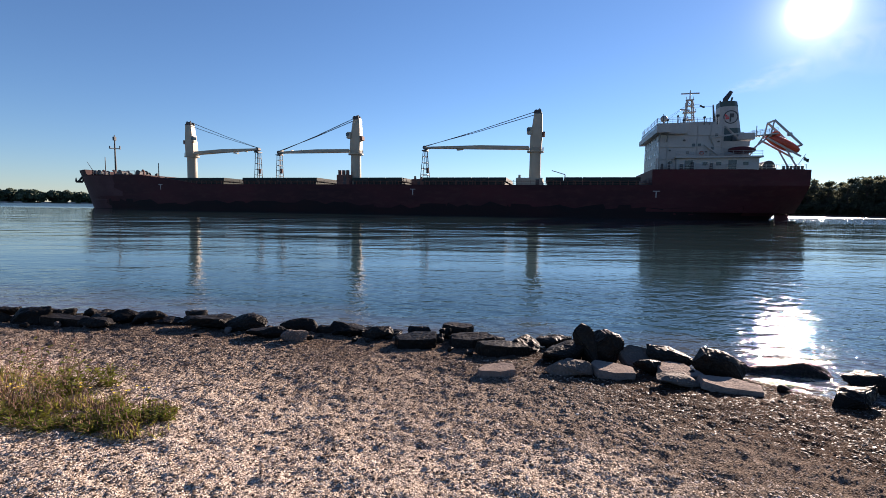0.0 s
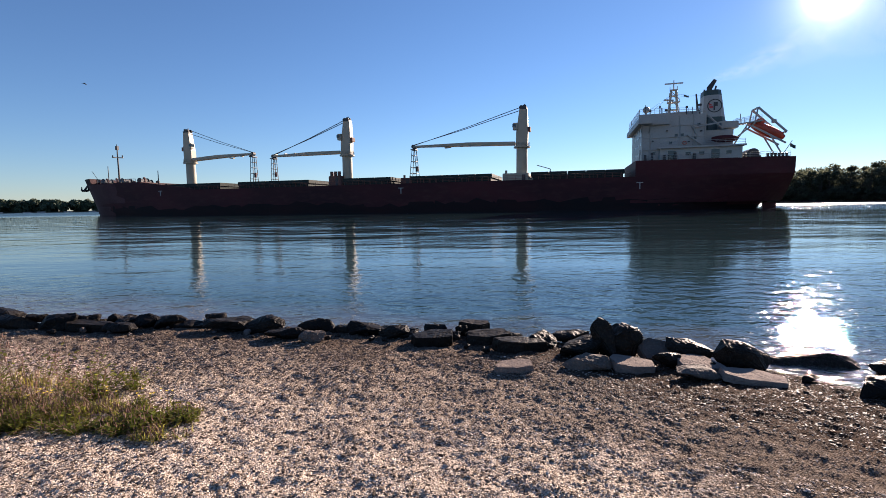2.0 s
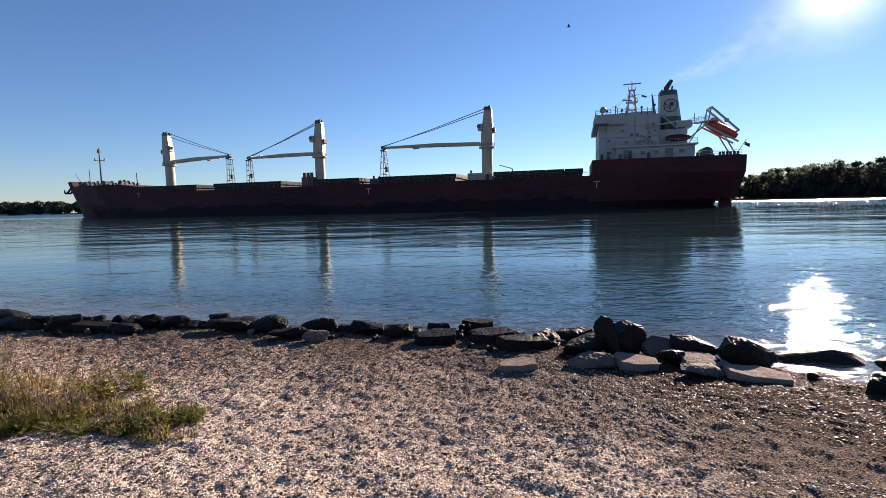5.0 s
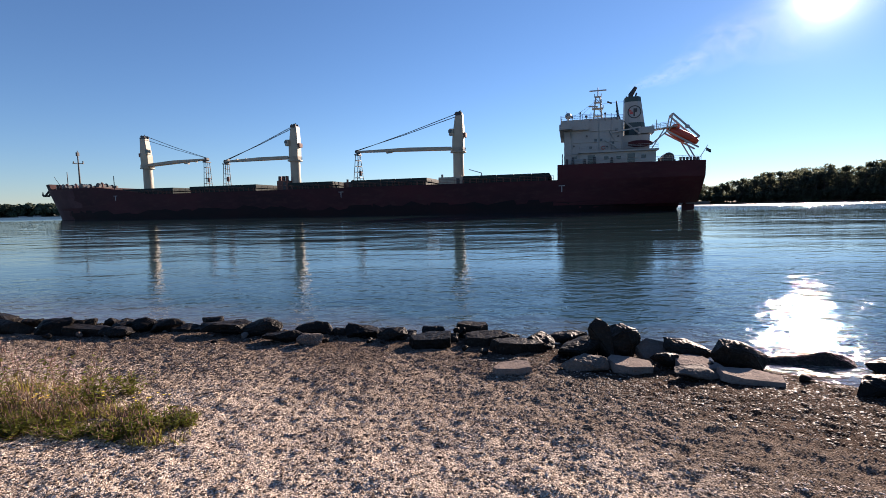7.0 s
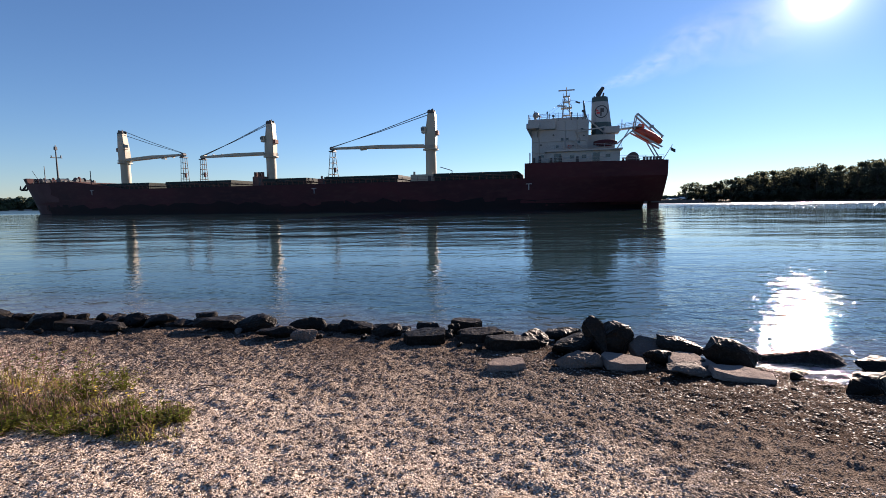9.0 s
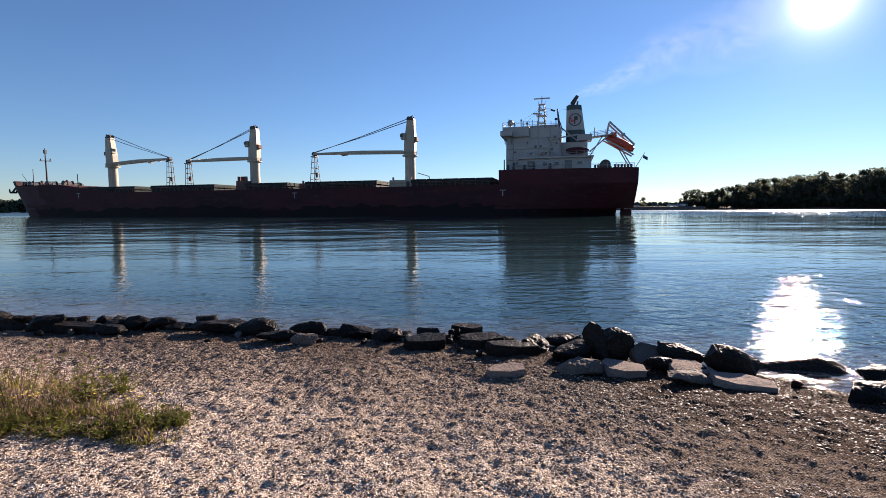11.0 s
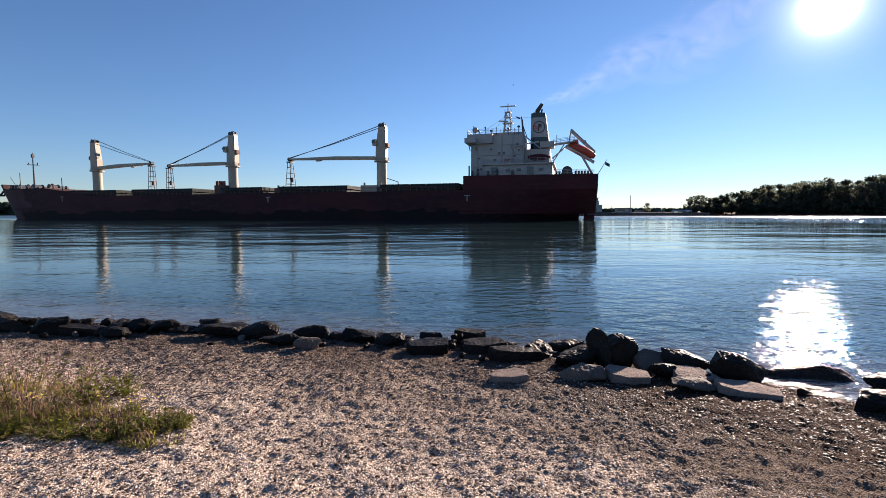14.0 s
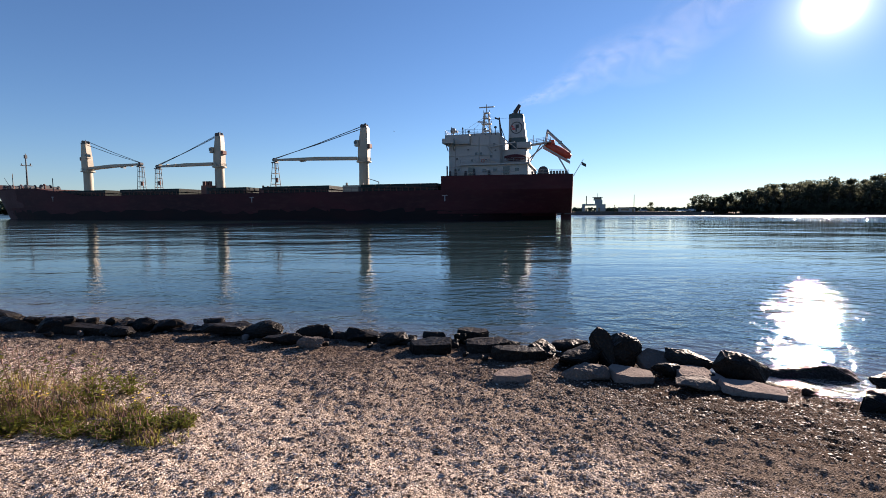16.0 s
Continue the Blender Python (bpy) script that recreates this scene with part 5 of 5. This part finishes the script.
def woods(name, az0, az1, r, tops, leaf, per, label, seed, mat=FARLEAF, step=1.0, deep=40):
    """A far belt of trees seen as one mass; tops: heights along its length."""
    q = random.Random(seed)
    clumps, n = [], int((az1 - az0) / step * 9)
    for i in range(n):
        az = az0 + (az1 - az0) * q.random()
        h = np.interp((az - az0) / (az1 - az0), np.linspace(0, 1, len(tops)), tops) * (1 + .18 * noise.noise((az * 1.7, 0, seed)))
        x, y = far_place(az, r + q.uniform(0, deep))
        rad = h * q.uniform(.16, .3)
        clumps.append((x, y, 1.5 + max(0, h - rad) * q.random() ** .55, rad))
    tagged(crown_mesh(name, clumps, per, leaf, seed, mat), label, "woods", kind="stuff")


woods("far_woods", -62, -18, 968, (19, 20, 21, 19, 17, 15), 2.3, 110, "hazy green belt of trees on the far bank", 31, step=.35)
woods("far_woods", -18, 33, 1300, (13, 12, 12, 13, 14, 13), 2.6, 80, "low distant line of trees and fields", 32, step=.45)
woods("undergrowth", 30, 52, 327, (4, 6, 6, 7, 7), .9, 80, "dark undergrowth under the trees on the bank", 33, LEAF, step=.3, deep=12)
woods("back_woods", 33, 54, 352, (13, 15.5, 16.5, 17, 18), .8, 60, "dense dark woodland behind the bank", 34, LEAF, step=.3, deep=30)
woods("undergrowth", 27.3, 33.5, 332, (4, 6, 6, 7), .7, 70, "low scrub behind the quay", 35, LEAF, step=.3, deep=8)


# ---- quay with ferry, cars and poles ----
def along(name, mat, az0, az1, r, depth, z0, z1, label, category, kind=""):
    """A straight block on the far bank."""
    (ax, ay), (bx, by) = far_place(az0, r), far_place(az1, r)
    a, b = Vector((ax, ay, 0)), Vector((bx, by, 0))
    ln = (b - a).length
    ob = part(name, box(bmesh.new(), 0, ln, 0, depth, z0, z1, 1, .15), mat)
    ob.matrix_basis = Matrix.Translation(a) @ pose(0, 0, 0, 0, 0, math.degrees(math.atan2(b.y - a.y, b.x - a.x)))
    return tagged(ob, label, category, kind=kind)


along("quay", QUAY, 12.0, 29.8, 318, 34, -3, 2.0, "low dark stone ferry landing", "quay", "structure")
for i in range(9):
    along("seawall", MARK, -46 + i * 1.6 + (i % 3) * .3, -45.4 + i * 1.6 + (i % 3) * .3, 958, 4, -1, 1.6 + .4 * (i % 2), "pale concrete seawall on the far bank", "seawall", "structure")


def far_frame(az, r, z, turn=0):
    x, y = far_place(az, r)
    return pose(x, y, z, 0, 0, -az + turn)


def ferry():
    f = thing("ferry", "small white car ferry lying at the landing", "ferry", far_frame(17.7, 309, 0))
    part("hull", box(bmesh.new(), -11, 11, -4.5, 4.5, -.8, 2.0, 1.03, .2), CARS[0], f)
    part("deck", box(bmesh.new(), -11.4, 11.4, -4.6, 4.6, 2.0, 2.4), QUAY, f)
    for x0, x1, z0, z1 in ((1.0, 6.5, 2.4, 6.8), (-7.5, -5.6, 2.4, 7.0), (-5.6, 1.0, 6.0, 7.0), (.2, 4.6, 6.8, 9.2)):
        part("cabin", box(bmesh.new(), x0, x1, -2.5, 2.5, z0, z1, 1, .1), WHITE, f)
    part("wheelhouse", box(bmesh.new(), -.8, 4.2, -2.2, 2.2, 9.2, 11.0, .9, .1), WHITE, f)
    part("wheelhouse_window", box(bmesh.new(), -.5, 3.9, -2.3, -2.1, 9.9, 10.6), PANE, f)
    part("roof", box(bmesh.new(), -1.4, 4.8, -2.8, 2.8, 11.0, 11.25), WHITE, f)
    part("door", box(bmesh.new(), 2.2, 3.2, -2.6, -2.48, 2.5, 4.6), PANE, f)
    part("mast", rod(bmesh.new(), (1.7, 0, 11.2), (1.7, 0, 13.6), .12), WHITE, f)
    part("mast", rod(bmesh.new(), (-5.0, 0, 7), (-5.0, 0, 12.0), .25), DARK, f)
    part("ramp", box(bmesh.new(), 11.2, 15, -3, 3, 1.8, 2.1), QUAY, f)


ferry()


def car(az, r, paint, label, turn=0, long=4.5, tall=1.5):
    c = thing("car", label, "car", far_frame(az, r, 2.02, turn), "cars on the landing")
    part("body", box(bmesh.new(), -long / 2, long / 2, -.9, .9, .35, tall * .62, .97, .12), paint, c)
    part("cabin", box(bmesh.new(), -long * .3, long * .26, -.82, .82, tall * .6, tall, .8, .1), PANE, c)
    for dx in (-long * .3, long * .3):
        for dy in (-.85, .85):
            part("wheel", rod(bmesh.new(), (dx, dy - .1, .34), (dx, dy + .1, .34), .34, n=14), DARK, c)


car(22.9, 323, CARS[2], "grey parked car on the ferry landing", 4, 5.2, 2.0)
car(25.0, 324, CARS[0], "dark parked car on the ferry landing", -3, 4.8, 1.8)
car(26.6, 322, CARS[1], "white parked car on the ferry landing", 6, 4.6, 1.7)
car(27.2, 323, CARS[2], "grey parked pickup on the ferry landing", 0, 5.6, 1.9)
car(27.7, 325, CARS[1], "white parked van on the ferry landing", 0, 5.0, 2.3)
hut = thing("ticket_hut", "low pale hut with flat roof on the landing", "hut", far_frame(21.2, 322, 2.0))
part("wall", box(bmesh.new(), -5, 5, -2.5, 2.5, 0, 2.6, 1, .05), MARK, hut)
part("roof", box(bmesh.new(), -5.4, 5.4, -2.9, 2.9, 2.6, 2.9), DARK, hut)
part("door", box(bmesh.new(), 3.2, 4.2, -2.56, -2.48, .1, 2.1), PANE, hut)
part("window", box(bmesh.new(), -3.5, 1.5, -2.56, -2.48, 1.0, 2.1), PANE, hut)


def pole(az, r, tall, arms):
    p = thing("utility_pole", "tall thin utility pole on the landing", "pole", far_frame(az, r, 2.0), "poles on the landing")
    part("shaft", rod(bmesh.new(), (0, 0, 0), (0, 0, tall), .22, .14), BARK, p)
    for i in range(arms):
        part("crossarm", beam(bmesh.new(), (-1.4, 0, tall - .5 - i * 1.2), (1.4, 0, tall - .5 - i * 1.2), .2, .22), BARK, p)


pole(21.95, 322, 11.0, 0)
pole(28.05, 322, 9.2, 2)
pole(19.9, 325, 4.5, 0)


# ---- birds ----
def bird(name_label):
    b = thing("bird", name_label, "bird", group="birds in flight")
    bm = bmesh.new()
    rings = []
    for x, w in ((-.12, .005), (-.06, .025), (0, .035), (.06, .025), (.1, .015), (.13, .002)):
        rings.append([bm.verts.new((x, w * math.cos(k * 1.0472), w * math.sin(k * 1.0472))) for k in range(6)])
    for p, q in zip(rings, rings[1:]):
        for k in range(6):
            bm.faces.new((p[k], p[(k + 1) % 6], q[(k + 1) % 6], q[k]))
    part("body", bm, DARK, b)
    wings = []
    for s in (1, -1):
        bm = bmesh.new()
        for z in (.004, -.004):
            v = [bm.verts.new((x, s * y, z)) for x, y in ((.05, .015), (.06, .12), (-.01, .24), (-.03, .13), (-.05, .015))]
            bm.faces.new(v if z > 0 else v[::-1])
        bmesh.ops.bridge_loops(bm, edges=bm.edges[:])
        wings.append(part("wing", bm, DARK, b))
    return b, wings


birds = [bird("small dark bird flying over the river"), bird("small dark bird flying far off")]


# ---- thin exhaust haze behind the funnel ----
def smoke_material():
    m = bpy.data.materials.new("exhaust_haze")
    m.use_nodes = True
    n, l = m.node_tree.nodes, m.node_tree.links
    n.clear()
    tc = n.new("ShaderNodeTexCoord")
    mp = n.new("ShaderNodeMapping")
    l.new(tc.outputs["Object"], mp.inputs[0])
    gr = n.new("ShaderNodeTexGradient")
    gr.gradient_type = "SPHERICAL"
    l.new(mp.outputs[0], gr.inputs[0])
    no = n.new("ShaderNodeTexNoise")
    no.inputs["Scale"].default_value, no.inputs["Detail"].default_value, no.inputs["Distortion"].default_value = 1.1, 6, 1.4
    l.new(tc.outputs["Object"], no.inputs["Vector"])
    ra = n.new("ShaderNodeMapRange")
    ra.inputs[1].default_value, ra.inputs[2].default_value, ra.inputs[4].default_value = 0.36, 0.85, 0.2
    l.new(no.outputs[0], ra.inputs[0])
    mu = n.new("ShaderNodeMath")
    mu.operation = "MULTIPLY"
    l.new(gr.outputs["Fac"], mu.inputs[0])
    l.new(ra.outputs[0], mu.inputs[1])
    tr, df, tl, mix, ad = (n.new("ShaderNode" + k) for k in ("BsdfTransparent", "BsdfDiffuse", "BsdfTranslucent", "MixShader", "MixShader"))
    for q in (df, tl):
        q.inputs[0].default_value = (0.8, 0.79, 0.77, 1)
    ad.inputs[0].default_value = 0.75
    l.new(df.outputs[0], ad.inputs[1])
    l.new(tl.outputs[0], ad.inputs[2])
    l.new(mu.outputs[0], mix.inputs[0])
    l.new(tr.outputs[0], mix.inputs[1])
    l.new(ad.outputs[0], mix.inputs[2])
    o = n.new("ShaderNodeOutputMaterial")
    l.new(mix.outputs[0], o.inputs[0])
    return m


HAZE = smoke_material()
smoke = thing("exhaust_smoke", "thin white exhaust haze drifting from the funnel", "smoke")
for u, z, ln, hi, tip in ((-98.5, 31.2, 6.0, 1.6, 14), (-105, 33.6, 8.5, 3.2, 24), (-114, 38.5, 11, 6.5, 28), (-126, 40.5, 15, 8.5, 6), (-138, 49.0, 16, 9.0, 30)):
    bm = bmesh.new()
    bmesh.ops.create_grid(bm, x_segments=14, y_segments=10, size=1)
    for v in bm.verts:
        v.co.z = .12 * noise.noise((v.co.x * 1.5 + u, v.co.y * 1.5, 0))
    ob = part("puff", bm, HAZE, smoke, smooth=True)
    tagged(ob, kind="stuff")
    ob.matrix_basis = pose(u, 0, z, 90, tip, 0) @ Matrix.Diagonal((ln, hi, 2, 1))


def motions():
    rows = []
    for t in (0, 4, 8, 12, 16):
        k = t / 16
        rows.append((t, pose(-21.93 - 50.13 * k, 135.61 + 14.55 * k, 0, 0, 0, 180 - (15.19 + 0.32 * k))))
    walk(ship, rows)
    walk(smoke, rows)
    walk(water, [(t, pose(-0.22 * t, 0.05 * t, 0)) for t in (0, 8, 16)])
    # the birds cross the sky in straight lines
    for (b, wings), (t0, a0), (t1, a1) in ((birds[0], (1.5, (-29.3, 33.0, 10.1)), (3.5, (-8.6, 29.5, 10.8))), (birds[1], (12.5, (26.5, 60.6, 24.5)), (14.5, (5.8, 77.6, 20.4)))):
        p0, p1 = Vector(a0), Vector(a1)
        v = (p1 - p0) / (t1 - t0)
        turn = math.degrees(math.atan2(v.y, v.x))
        walk(b, [(t, pose(*(p0 + v * (t - t0)), 0, 0, turn)) for t in (0, 8, 16)])
        for w, s in zip(wings, (1, -1)):
            walk(w, [(i * .2, pose(0, 0, 0, s * (25 if i % 2 else -20), 0, 0)) for i in range(81)])


motions()
